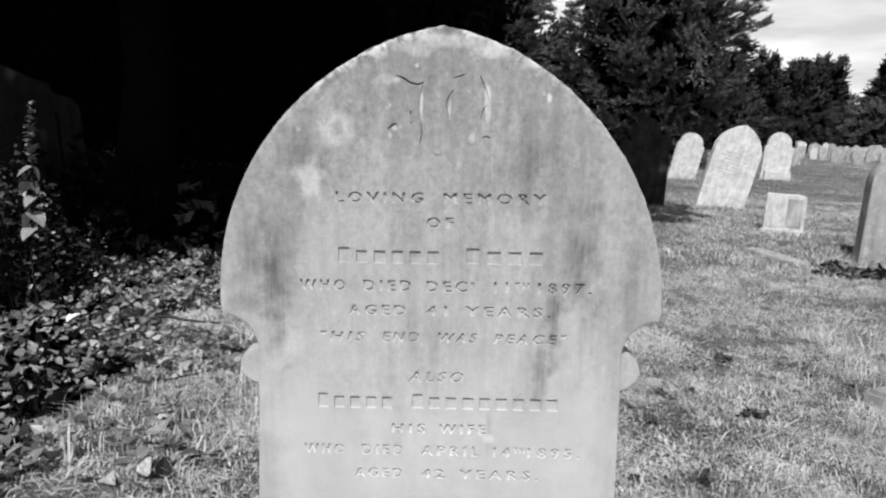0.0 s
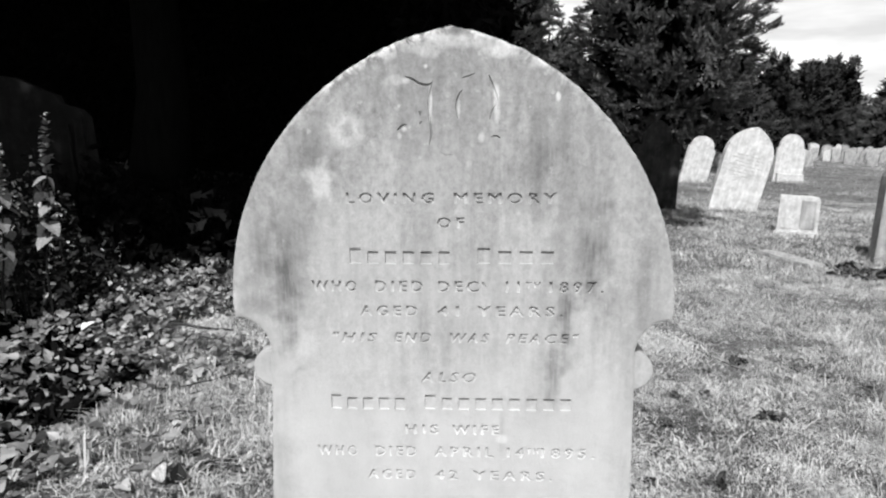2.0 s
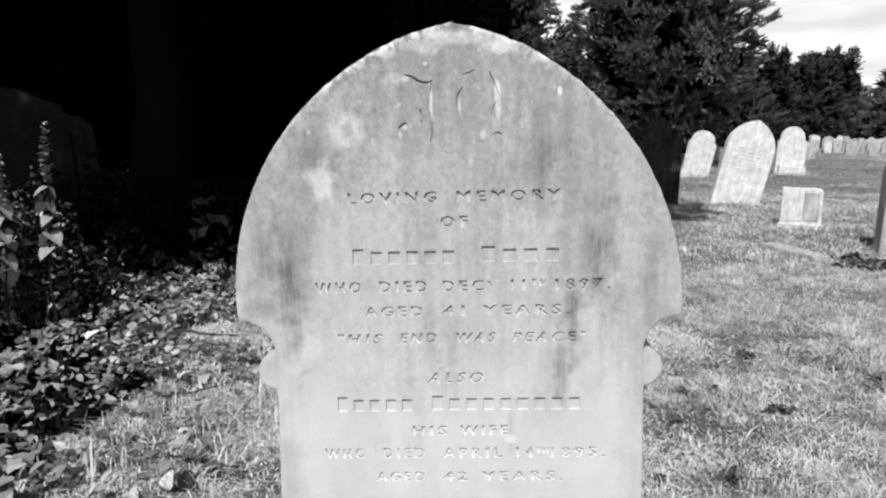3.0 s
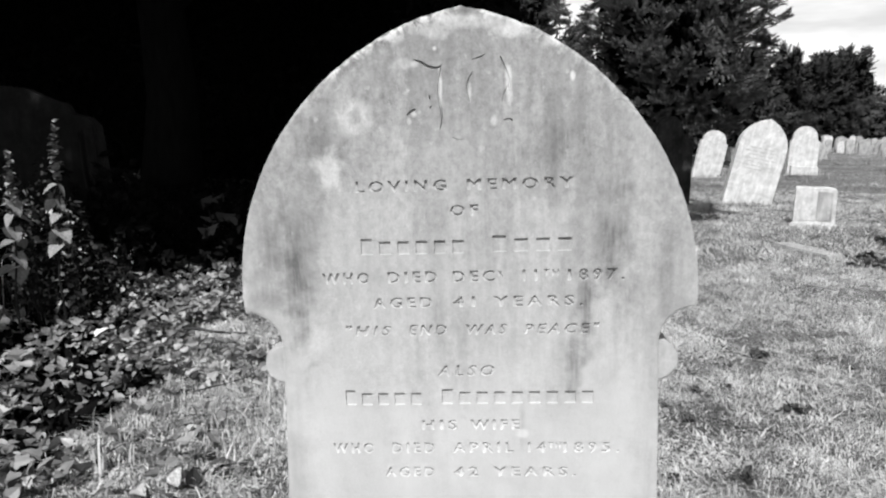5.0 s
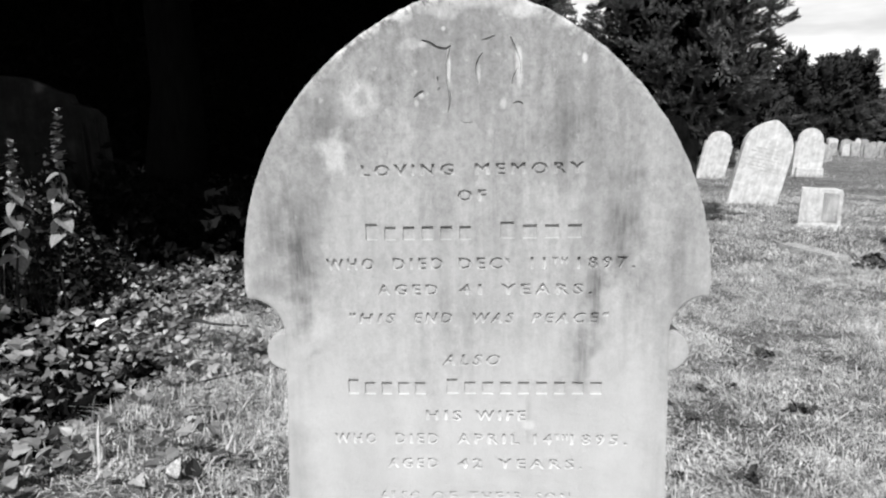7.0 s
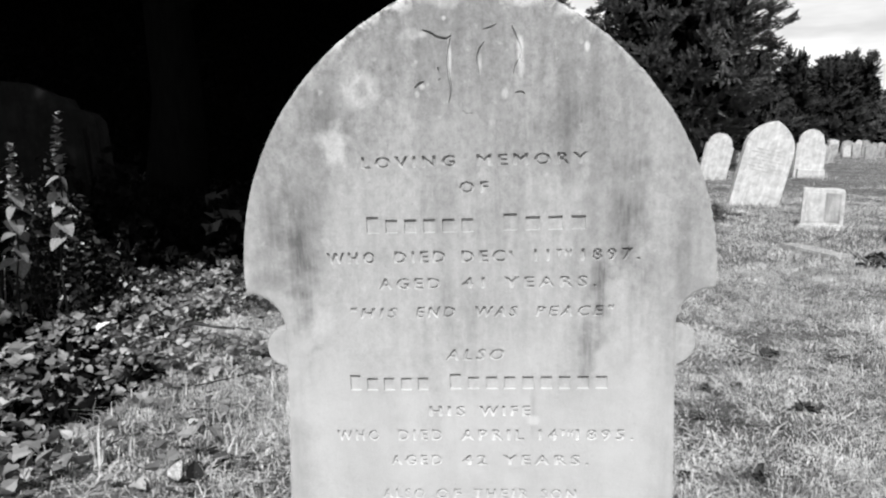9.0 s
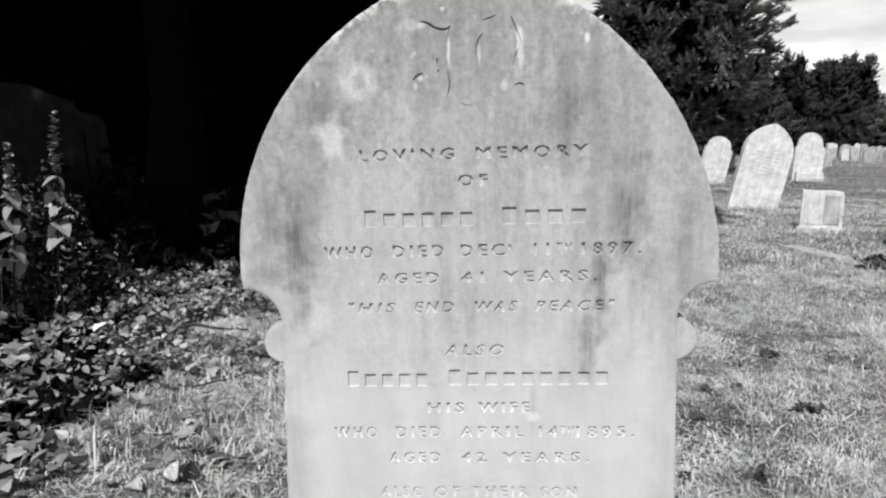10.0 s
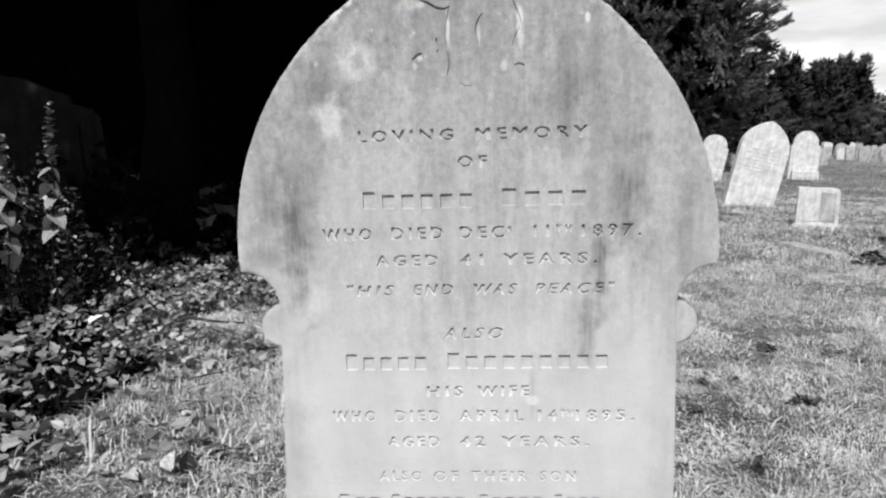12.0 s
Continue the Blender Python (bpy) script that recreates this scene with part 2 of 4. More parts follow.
def bark_like(name, dark, light):
    m, nt, b = material(name, 0.95, 0.1)
    nt.links.new(ramp(nt, noise_at(nt, 12, 6, (1, 1, 0.25), rough=0.65), ((0.3, dark), (0.7, light))), b.inputs["Base Color"])
    bumped(nt, b, noise_at(nt, 22, 5, (1, 1, 0.3)), 0.7, 0.02)
    return m


M_MEMORIAL = memorial_stone()
M_PALE = stone("white_marble_weathered", 0.44, 0.80, 0.4, 0.5, 1.7)
M_WORN = stone("worn_lettering", 0.34, 0.52, 0.3, 0.2)
M_GREYSTONE = stone("grey_sandstone", 0.26, 0.48, 0.5, 0.4)
M_FARSTONE = stone("old_headstone", 0.26, 0.62, 0.6, 0.3, 0.8)
# two near-black sandstones: the tree's shade is put into their tone
M_SHADED = stone("shade_toned_lichened_sandstone", 0.012, 0.06, 0.7, 0.6)
M_DARKSTONE = stone("shade_dark_sandstone", 0.004, 0.018, 0.7, 0.3, 1.6)
M_EARTH = earth()
M_GRASS = leafy("dry_grass", 0.27, 0.80, 0.6, 0.3, 0.2, 2.6, patch=0.45, mottle=0.3)
M_FARGRASS = leafy("mown_grass", 0.24, 0.58, 0.7, 0.2, 0.2, 0.6, patch=0.45)
M_STRAW = leafy("bleached_straw", 0.5, 0.85, 0.7, 0.2, 0.2, 4.0, patch=0.25)
M_IVY = leafy("ivy_leaf", 0.07, 0.42, 0.42, 0.4, 0.1, 3.0, patch=0.25)
M_IVY_PIECE = leafy("ivy_leaf_glossy", 0.08, 0.42, 0.38, 0.4, 0.15, 3.0, pieces=False)
# mostly near-black with rare bright leaves: dappled shade put into the tones
M_WEED = leafy("dapple_toned_nettle_leaf", 0.003, 0.55, 0.5, 0.15, 0.0, 7.0, patch=0.3, middle=0.014)
# lit copy of the nettle leaf, with the sun put into its tone
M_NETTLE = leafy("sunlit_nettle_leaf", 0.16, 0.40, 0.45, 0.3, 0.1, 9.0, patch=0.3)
# few bright, many dark: patchy sun put into the stalks' tones
M_STALK = leafy("dapple_toned_dry_stalk", 0.01, 0.6, 0.6, 0.25, 0.1, 6.0, patch=0.4, middle=0.08)
# deep shade under the tree put into a near-black leaf colour
M_DARKLEAF = leafy("shade_dark_evergreen_leaf", 0.004, 0.011, 0.8, 0.04, 0.0, 0.5)
M_CONIFER = leafy("cypress_spray", 0.045, 0.22, 0.7, 0.15, 0.0, 1.1, patch=0.3)
M_CONIFER_FAR = leafy("far_cypress_spray", 0.035, 0.17, 0.7, 0.15, 0.0, 0.8, patch=0.3)
M_SHRUB = leafy("pale_shrub_leaf", 0.10, 0.28, 0.7, 0.2, 0.1, 0.6)
# near-black: shade put into the colour of trunks and conifer cores
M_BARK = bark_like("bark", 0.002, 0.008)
M_TWIG = bark_like("dead_twig", 0.02, 0.08)

# ---- mesh helpers ----


def mesh_object(name, verts, faces, mat, parent=None, smooth=False):
    me = bpy.data.meshes.new(name)
    me.from_pydata(np.asarray(verts, dtype=float).tolist(), [], [tuple(f) for f in np.asarray(faces).tolist()] if isinstance(faces, np.ndarray) else faces)
    me.materials.append(mat)
    if smooth:
        me.polygons.foreach_set("use_smooth", [True] * len(me.polygons))
    me.update()
    ob = new(name, me)
    ob.parent = parent
    return ob


def part(name, bm, mat, parent, label=""):
    me = bpy.data.meshes.new(name)
    bm.normal_update()
    bm.to_mesh(me)
    bm.free()
    me.materials.append(mat)
    ob = new(name, me)
    ob.parent = parent
    return tagged(ob, label) if label else ob


def ground_z(x, y):
    """Height of the turf: a low bank under the ivy, small unevenness."""
    x, y = np.asarray(x, float), np.asarray(y, float)
    bank = 0.16 / (1 + np.exp((x + 0.55) * 5)) * np.exp(-np.maximum(y - 3.2, 0) * 0.5)
    dip = -0.04 * np.exp(-((x - 1.2) ** 2 + (y - 1.2) ** 2) / 1.5)
    wave = 0.014 * np.sin(x * 3.1 + 1.7 * np.sin(y * 1.3)) + 0.012 * np.sin(y * 4.3 + 2 * np.sin(x * 2.1))
    return bank + dip + wave * np.exp(-np.hypot(x, y) / 25)


def extruded(outline, depth, bevel=0.0, segments=2):
    """A slab: an outline in x, z made thick along y from 0 back to depth."""
    bm = bmesh.new()
    vs = [bm.verts.new((x, 0, z)) for x, z in outline]
    f = bm.faces.new(vs)
    r = bmesh.ops.extrude_face_region(bm, geom=[f])
    for v in r["geom"]:
        if isinstance(v, bmesh.types.BMVert):
            v.co.y += depth
    bmesh.ops.recalc_face_normals(bm, faces=bm.faces)
    if bevel:
        rim = [e for e in bm.edges if abs(e.verts[0].co.y - e.verts[1].co.y) < 1e-6]
        bmesh.ops.bevel(bm, geom=rim, offset=bevel, segments=segments, profile=0.6, affect="EDGES")
    return bm


# ---- setting ----


def build_ground():
    def steps(a, b, n):
        return np.linspace(a, b, n)
    xs = np.concatenate([[-900, -300, -120, -60, -30, -16], steps(-9, 9, 121), [12, 16, 22, 30, 45, 60, 120, 300, 900]])
    ys = np.concatenate([[-900, -300, -100, -40, -15, -6], steps(-3, 12, 101), [15, 20, 27, 36, 50, 80, 150, 300, 900]])
    gx, gy = np.meshgrid(xs, ys)
    v = np.stack([gx, gy, ground_z(gx, gy)], -1).reshape(-1, 3)
    nx, ny = len(xs), len(ys)
    a = (np.arange(ny - 1)[:, None] * nx + np.arange(nx - 1)[None]).reshape(-1)
    ob = mesh_object("ground", v, np.stack([a, a + 1, a + nx + 1, a + nx], -1), M_EARTH, smooth=True)
    tagged(ob, "mown churchyard turf, dry and uneven", "ground", kind="structure")


build_ground()

# ---- the memorial in front ----


def memorial_outline():
    """Pointed two-centred head, hollow shoulders, straight shaft."""
    top = math.sqrt(ARC_R ** 2 - ARC_C ** 2)
    a1 = math.atan2(top, ARC_C)
    right = [(-ARC_C + ARC_R * math.cos(a1 * k / 180), ARC_R * math.sin(a1 * k / 180)) for k in range(181)]
    cove = [(0.346 - 0.054 * math.sin(radians(9 * k)), -0.068 + 0.054 * math.cos(radians(9 * k))) for k in range(10, -1, -1)]
    side = [(0.306, -0.83), (0.294, -0.16)] + cove + right
    whole = side + [(-x, z) for x, z in reversed(side) if abs(x) > 1e-6]
    whole[-1] = (-0.328, -0.83)     # the foot is a little wider on one side
    worn = []
    for x, z in whole:      # small chips and wear along the rim, a worn point, one haunch fuller than the other
        w = 0.0
        if z > -0.01:
            w = 0.0010 * noise.noise(Vector((x * 40, z * 40, 3))) + 0.0010 * noise.noise(Vector((x * 130, z * 130, 9)))
            w -= 0.0022 * max(0.0, noise.noise(Vector((x * 75, z * 75, 5))) - 0.25)
            a = math.atan2(z, abs(x) + ARC_C) / a1
            w -= 0.0045 * max(0.0, (a - 0.82) / 0.18)
            if x < 0:
                w += 0.0045 * max(0.0, math.sin(math.pi * min(1.0, a / 0.78)))
        worn.append((x * (1 + w / 0.4), z * (1 + w / 0.4)))
    return worn


FIRST_LINES = (   # upper inscription: baseline, cap height, depth, slanted, words with their left and right ends
    (0.171, 0.0165, 0.0024, False, (("LOVING", -0.168, -0.032), ("MEMORY", -0.002, 0.156),)),
    (0.133, 0.0165, 0.0024, False, (("OF", -0.027, 0.016),)),
    (0.031, 0.0175, 0.0024, False, (("WHO", -0.222, -0.149), ("DIED", -0.121, -0.045), ("DEC", -0.022, 0.042), ("11", 0.084, 0.106), ("1897.", 0.152, 0.237),)),
    (0.039, 0.008, 0.0016, False, (("R", 0.047, 0.055),)),
    (0.038, 0.01, 0.0016, False, (("TH", 0.115, 0.138),)),
    (-0.0085, 0.0165, 0.002, False, (("AGED", -0.145, -0.052), ("41", -0.021, 0.013), ("YEARS.", 0.04, 0.177),)),
    (-0.053, 0.0165, 0.002, True, (('"HIS', -0.188, -0.116), ("END", -0.09, -0.03), ("WAS", 0.0, 0.063), ('PEACE"', 0.088, 0.204),)),
)
SECOND_LINES = (   # lower inscription: baseline, cap height, depth, slanted, words with their left and right ends
    (-0.1205, 0.0175, 0.0018, True, (("ALSO", -0.046, 0.045),)),
    (-0.211, 0.0165, 0.0022, False, (("HIS", -0.069, -0.013), ("WIFE", 0.008, 0.086),)),
    (-0.251, 0.0175, 0.0018, False, (("WHO", -0.213, -0.146), ("DIED", -0.117, -0.048), ("APRIL", -0.02, 0.078), ("14", 0.1, 0.128), ("1895.", 0.156, 0.244),)),
    (-0.244, 0.01, 0.0014, False, (("TH", 0.132, 0.152),)),
    (-0.2925, 0.0165, 0.002, False, (("AGED", -0.129, -0.048), ("42", -0.018, 0.022), ("YEARS.", 0.045, 0.178),)),
    (-0.35, 0.0165, 0.0016, False, (("ALSO", -0.142, -0.075), ("OF", -0.058, -0.018), ("THEIR", 0.0, 0.088), ("SON", 0.106, 0.161),)),
)
BARS = (    # names stand as rows of plain sunk bars: left, right, bottom, top, how many
    (-0.161, -0.004, 0.074, 0.097, 6), (0.038, 0.157, 0.075, 0.098, 4), (-0.190, -0.069, -0.170, -0.147, 5), (-0.037, 0.200, -0.169, -0.146, 9),
    (-0.205, -0.14, -0.398, -0.377, 3), (-0.122, -0.01, -0.398, -0.377, 6), (0.015, 0.11, -0.398, -0.377, 5), (0.13, 0.2, -0.398, -0.377, 4))


def text_cutter(words, left, right, base, cap, depth, slant=False):
    """Letters as a wedge-shaped cutter, widest at the face of the stone."""
    cu = bpy.data.curves.new("cut", "FONT")
    cu.body, cu.size, cu.resolution_u, cu.space_character = words, 1.0, 2, 1.42
    cu.shear = 0.22 if slant else 0.0
    cu.bevel_depth, cu.bevel_resolution = 0.036, 0
    ob = new("cut", cu)
    me = bpy.data.meshes.new_from_object(ob.evaluated_get(bpy.context.evaluated_depsgraph_get()))
    bpy.data.objects.remove(ob)
    bm = bmesh.new()
    bm.from_mesh(me)
    bmesh.ops.remove_doubles(bm, verts=bm.verts, dist=1e-4)
    x0, x1 = min(v.co.x for v in bm.verts), max(v.co.x for v in bm.verts)
    caps = max(v.co.y for v in bm.verts)
    for v in bm.verts:
        v.co = ((v.co.x - x0) / (x1 - x0) * (right - left) + left + 0.035 * base, v.co.z / 0.036 * depth * 1.7, v.co.y / caps * cap + base)
    bmesh.ops.recalc_face_normals(bm, faces=bm.faces)
    return bm


def groove(points, width, depth, bm):
    """A tapering sunk stroke along points in x, z, as a closed wedge."""
    fine = []
    for k in range(len(points) - 1):        # round the stroke off
        p0, p1, p2, p3 = (points[min(max(i, 0), len(points) - 1)] for i in (k - 1, k, k + 1, k + 2))
        for t in (0, 0.25, 0.5, 0.75):
            fine.append(tuple(0.5 * (2 * b + (c - a) * t + (2 * a - 5 * b + 4 * c - d) * t * t + (3 * b - a - 3 * c + d) * t ** 3) for a, b, c, d in zip(p0, p1, p2, p3)))
    points = [(x + 0.035 * z, z - 0.035 * x) for x, z in fine + [points[-1]]]
    n = len(points)
    rows = []
    for k, (x, z) in enumerate(points):
        a, b = points[max(0, k - 1)], points[min(n - 1, k + 1)]
        d = Vector((b[0] - a[0], b[1] - a[1])).normalized()
        w = width * (0.25 + 0.75 * math.sin(math.pi * (k + 0.4) / (n - 0.2)))
        nx, nz = -d.y * w / 2, d.x * w / 2
        rows.append([bm.verts.new(c) for c in ((x + nx, -0.004, z + nz), (x - nx, -0.004, z - nz), (x - nx * 0.12, depth, z - nz * 0.12), (x + nx * 0.12, depth, z + nz * 0.12))])
    for a, b in zip(rows, rows[1:]):
        for k in range(4):
            bm.faces.new((a[k], a[(k + 1) % 4], b[(k + 1) % 4], b[k]))
    bm.faces.new(rows[0][::-1])
    bm.faces.new(rows[-1])


def carved(body, cutters):
    """Sinks the cutters into the body."""
    whole = bpy.data.meshes.new("cut")
    joined = bmesh.new()
    for c in cutters:
        tmp = bpy.data.meshes.new("tmp")
        c.to_mesh(tmp)
        c.free()
        joined.from_mesh(tmp)
        bpy.data.meshes.remove(tmp)
    bmesh.ops.recalc_face_normals(joined, faces=joined.faces)
    joined.to_mesh(whole)
    joined.free()
    cut = new("cut", whole)
    mod = body.modifiers.new("carving", "BOOLEAN")
    mod.object, mod.operation, mod.solver = cut, "DIFFERENCE", "EXACT"
    mod.use_self = True
    done = bpy.data.meshes.new_from_object(body.evaluated_get(bpy.context.evaluated_depsgraph_get()))
    body.modifiers.remove(mod)
    body.data = done
    bpy.data.objects.remove(cut)


def build_memorial():
    base = new("headstone")
    tagged(base, "pale limestone headstone with pointed arched top and worn engraved inscription", "headstone")
    base.matrix_world = Matrix.Translation((0.018, 0.0007, 0.79)) @ Matrix.Rotation(radians(-0.6), 4, "Z") @ Matrix.Rotation(radians(1.6), 4, "X") @ Matrix.Rotation(radians(-2.0), 4, "Y")
    bm = extruded(memorial_outline(), 0.085, 0.004, 2)
    slab = part("slab", bm, M_MEMORIAL, None)
    cutters = [text_cutter(word, left, right, base_line, cap, depth, slant)
               for base_line, cap, depth, slant, words in FIRST_LINES + SECOND_LINES for word, left, right in words]
    for x0, x1, z0, z1, count in BARS:
        step = (x1 - x0) / (count - 0.35)
        for k in range(count):
            left, top = x0 + k * step + 0.035 * z0, z1 + (0.005 if k == 0 else 0.0)
            b = bmesh.new()
            bmesh.ops.create_cube(b, size=1, matrix=Matrix.Translation((left + step * 0.31, -0.003, (z0 + top) / 2)) @ Matrix.Diagonal((step * 0.62, 0.0125, top - z0, 1)))
            for v in b.verts:
                if v.co.y > 0:
                    v.co.z = (z0 + top) / 2 + (v.co.z - (z0 + top) / 2) * 0.86
            cutters.append(b)
    # what is left of a carved emblem near the apex
    for pts, w, d in (
            ([(-0.080, 0.356), (-0.070, 0.353), (-0.060, 0.347), (-0.048, 0.345), (-0.039, 0.349)], 0.0065, 0.005),
            ([(-0.041, 0.346), (-0.044, 0.325), (-0.043, 0.300), (-0.039, 0.275), (-0.042, 0.258)], 0.006, 0.003),
            ([(0.005, 0.340), (-0.001, 0.330), (-0.003, 0.315), (0.0, 0.298)], 0.005, 0.003),
            ([(0.004, 0.357), (0.014, 0.360), (0.022, 0.364)], 0.004, 0.003),
            ([(0.043, 0.362), (0.050, 0.345), (0.056, 0.330), (0.058, 0.312)], 0.007, 0.003),
            ([(0.056, 0.322), (0.050, 0.310), (0.047, 0.298)], 0.005, 0.002),
            ([(-0.090, 0.278), (-0.083, 0.284), (-0.077, 0.287)], 0.007, 0.004),
            ([(-0.056, 0.300), (-0.058, 0.307)], 0.004, 0.003), ([(-0.057, 0.288), (-0.054, 0.292)], 0.003, 0.003),
            ([(0.050, 0.272), (0.058, 0.274), (0.064, 0.271)], 0.005, 0.004),
            ([(-0.024, 0.248), (-0.016, 0.244), (-0.006, 0.245)], 0.0025, 0.0015)):
        b = bmesh.new()
        groove(pts, w * 1.3, d, b)
        cutters.append(b)
    carved(slab, cutters)
    slab.parent = base
    for s in (-1, 1):
        b = bmesh.new()
        bmesh.ops.create_cone(b, cap_ends=True, segments=28, radius1=0.033, radius2=0.033, depth=0.07, matrix=Matrix.Translation((s * 0.292, 0.046, -0.103)) @ Matrix.Rotation(radians(90), 4, "X"))
        rim = [e for e in b.edges if abs(e.verts[0].co.y - e.verts[1].co.y) < 1e-5]
        bmesh.ops.bevel(b, geom=rim, offset=0.003, segments=2, affect="EDGES")
        part("roll", b, M_MEMORIAL, base, "rounded stone roll below the shoulder")


build_memorial()

# ---- other headstones ----


def arch_outline(w, h, rise, shoulder=0.0, point=0.0):
    """A headstone with a round or pointed head; shoulder: width of a flat step at each side."""
    pts = [(-w / 2, -0.25), (w / 2, -0.25), (w / 2, h - rise)]
    r = w / 2 - shoulder
    if shoulder:
        pts.append((r, h - rise))
    pts += [(r * math.cos(radians(a)), h - rise + rise * math.sin(radians(a)) ** 0.9 * (1 - point * math.sin(radians(2 * min(a, 180 - a))))) for a in range(10, 171, 10)]
    if shoulder:
        pts.append((-r, h - rise))
    pts.append((-w / 2, h - rise))
    return pts


STONES = "headstones of the churchyard"


def small_stone(x, y, w, h, rise, shoulder, lean, turn, mat, label, tip=0.0, depth=0.09, lines=0, point=0.0):
    base = new("headstone")
    base.matrix_world = Matrix.Translation((x, y, float(ground_z(x, y)))) @ Matrix.Rotation(radians(turn), 4, "Z") @ Matrix.Rotation(radians(tip), 4, "X") @ Matrix.Rotation(radians(lean), 4, "Y")
    tagged(base, label, "headstone", STONES)
    part("slab", extruded(arch_outline(w, h, rise, shoulder, point), depth, 0.012, 2), mat, base)
    rng = random.Random(lines)
    for k in range(lines):      # worn lettering, too faint to read: a short bar for each word
        x0, end = -w * (0.34 if k % 2 else 0.25), w * (0.34 if k % 2 else 0.25)
        while x0 < end - 0.03:
            lw = min(rng.uniform(0.05, 0.13), end - x0)
            b = bmesh.new()
            bmesh.ops.create_cube(b, size=1, matrix=Matrix.Translation((x0 + lw / 2, 0.0, h * 0.66 - 0.05 * k)) @ Matrix.Diagonal((lw, 0.004, rng.uniform(0.008, 0.014), 1)))
            part("worn_line", b, M_WORN, base, "worn word of lettering")
            x0 += lw + rng.uniform(0.015, 0.04)
    return base


small_stone(3.97, 8.8, 0.67, 1.24, 0.46, 0, 12, -4, M_PALE, "white marble headstone leaning sideways in the grass", -2, 0.14, lines=7, point=0.10)
small_stone(5.42, 14.8, 0.64, 1.08, 0.26, 0.05, 11, 5, M_PALE, "white headstone with rounded top leaning slightly", 0)
small_stone(8.08, 15.9, 0.68, 1.16, 0.34, 0.05, 2, -4, M_PALE, "upright white headstone with shouldered round top", 0)
plinth = new("plinth")
plinth.matrix_world = Matrix.Translation((8.08, 15.86, 0))
tagged(plinth, "pale low plinth in front of the white headstone", "plinth")
part("plinth_block", extruded([(-0.32, -0.1), (0.34, -0.1), (0.33, 0.20), (-0.31, 0.22)], -0.10, 0.02, 2), M_PALE, plinth)
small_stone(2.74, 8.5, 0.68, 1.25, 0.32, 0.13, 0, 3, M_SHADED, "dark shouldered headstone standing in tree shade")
small_stone(4.06, 4.95, 0.62, 0.94, 0.22, 0, 1, -12, M_GREYSTONE, "grey headstone with a shaded dark edge, weeds at its foot", 0, 0.17)


def broken_stone():
    base = new("headstone")
    base.matrix_world = Matrix.Translation((-2.42, 2.85, float(ground_z(-2.42, 2.85)))) @ Matrix.Rotation(radians(8), 4, "Z") @ Matrix.Rotation(radians(-3), 4, "X") @ Matrix.Rotation(radians(-5), 4, "Y")
    tagged(base, "dark overgrown headstone with a broken shoulder under the tree", "headstone", STONES)
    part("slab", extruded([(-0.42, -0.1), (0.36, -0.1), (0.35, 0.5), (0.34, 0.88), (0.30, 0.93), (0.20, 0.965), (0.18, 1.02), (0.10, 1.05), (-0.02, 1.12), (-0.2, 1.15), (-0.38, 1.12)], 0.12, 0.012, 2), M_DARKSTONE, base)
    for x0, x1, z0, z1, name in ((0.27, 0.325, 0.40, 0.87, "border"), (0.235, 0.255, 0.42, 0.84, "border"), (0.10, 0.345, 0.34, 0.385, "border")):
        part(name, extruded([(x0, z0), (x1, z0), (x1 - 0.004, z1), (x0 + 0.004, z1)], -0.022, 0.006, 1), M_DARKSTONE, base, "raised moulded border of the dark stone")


broken_stone()


def build_block():
    base = new("grave_marker")
    base.matrix_world = Matrix.Translation((3.78, 6.5, float(ground_z(3.78, 6.5)))) @ Matrix.Rotation(radians(-24), 4, "Z")
    tagged(base, "small square white stone grave marker in the grass", "grave marker", STONES)
    part("block", extruded([(-0.21, -0.1), (0.2, -0.1), (0.205, 0.40), (0.19, 0.44), (0.12, 0.455), (-0.04, 0.45), (-0.2, 0.455)], 0.14, 0.012, 2), M_PALE, base)
    part("foot", extruded([(-0.225, -0.1), (0.215, -0.1), (0.215, 0.055), (-0.225, 0.06)], -0.03, 0.008, 2), M_PALE, base, "projecting pale foot")
    part("tablet", extruded([(-0.17, 0.09), (-0.005, 0.09), (-0.005, 0.41), (-0.17, 0.415)], -0.006, 0.005, 1), M_PALE, base, "raised pale tablet")
    part("tablet", extruded([(0.02, 0.09), (0.165, 0.09), (0.165, 0.40), (0.02, 0.41)], -0.006, 0.005, 1), M_FARSTONE, base, "raised grey-stained tablet")


build_block()


def far_stones():
    rng = random.Random(5)
    spots = [(9.4, 24), (10.4, 25.5), (12.6, 24.5), (13.6, 26)]
    for k in range(110):
        y = rng.uniform(33, 44) if k % 9 else rng.uniform(27, 33)
        spots.append((rng.uniform(0.50, 0.70) * (y + 1), y))
    for x, y in spots:
        h = rng.uniform(0.35, 0.85)
        w = rng.uniform(0.30, 0.5)
        small_stone(x, y, w, h, rng.uniform(0.08, 0.3), rng.choice((0, 0, 0.07)), rng.uniform(-7, 7), rng.uniform(-15, 15),
                    rng.choice((M_FARSTONE, M_PALE, M_GREYSTONE, M_GREYSTONE, M_FARSTONE)), "weathered headstone in a distant row", 0, 0.1)


far_stones()


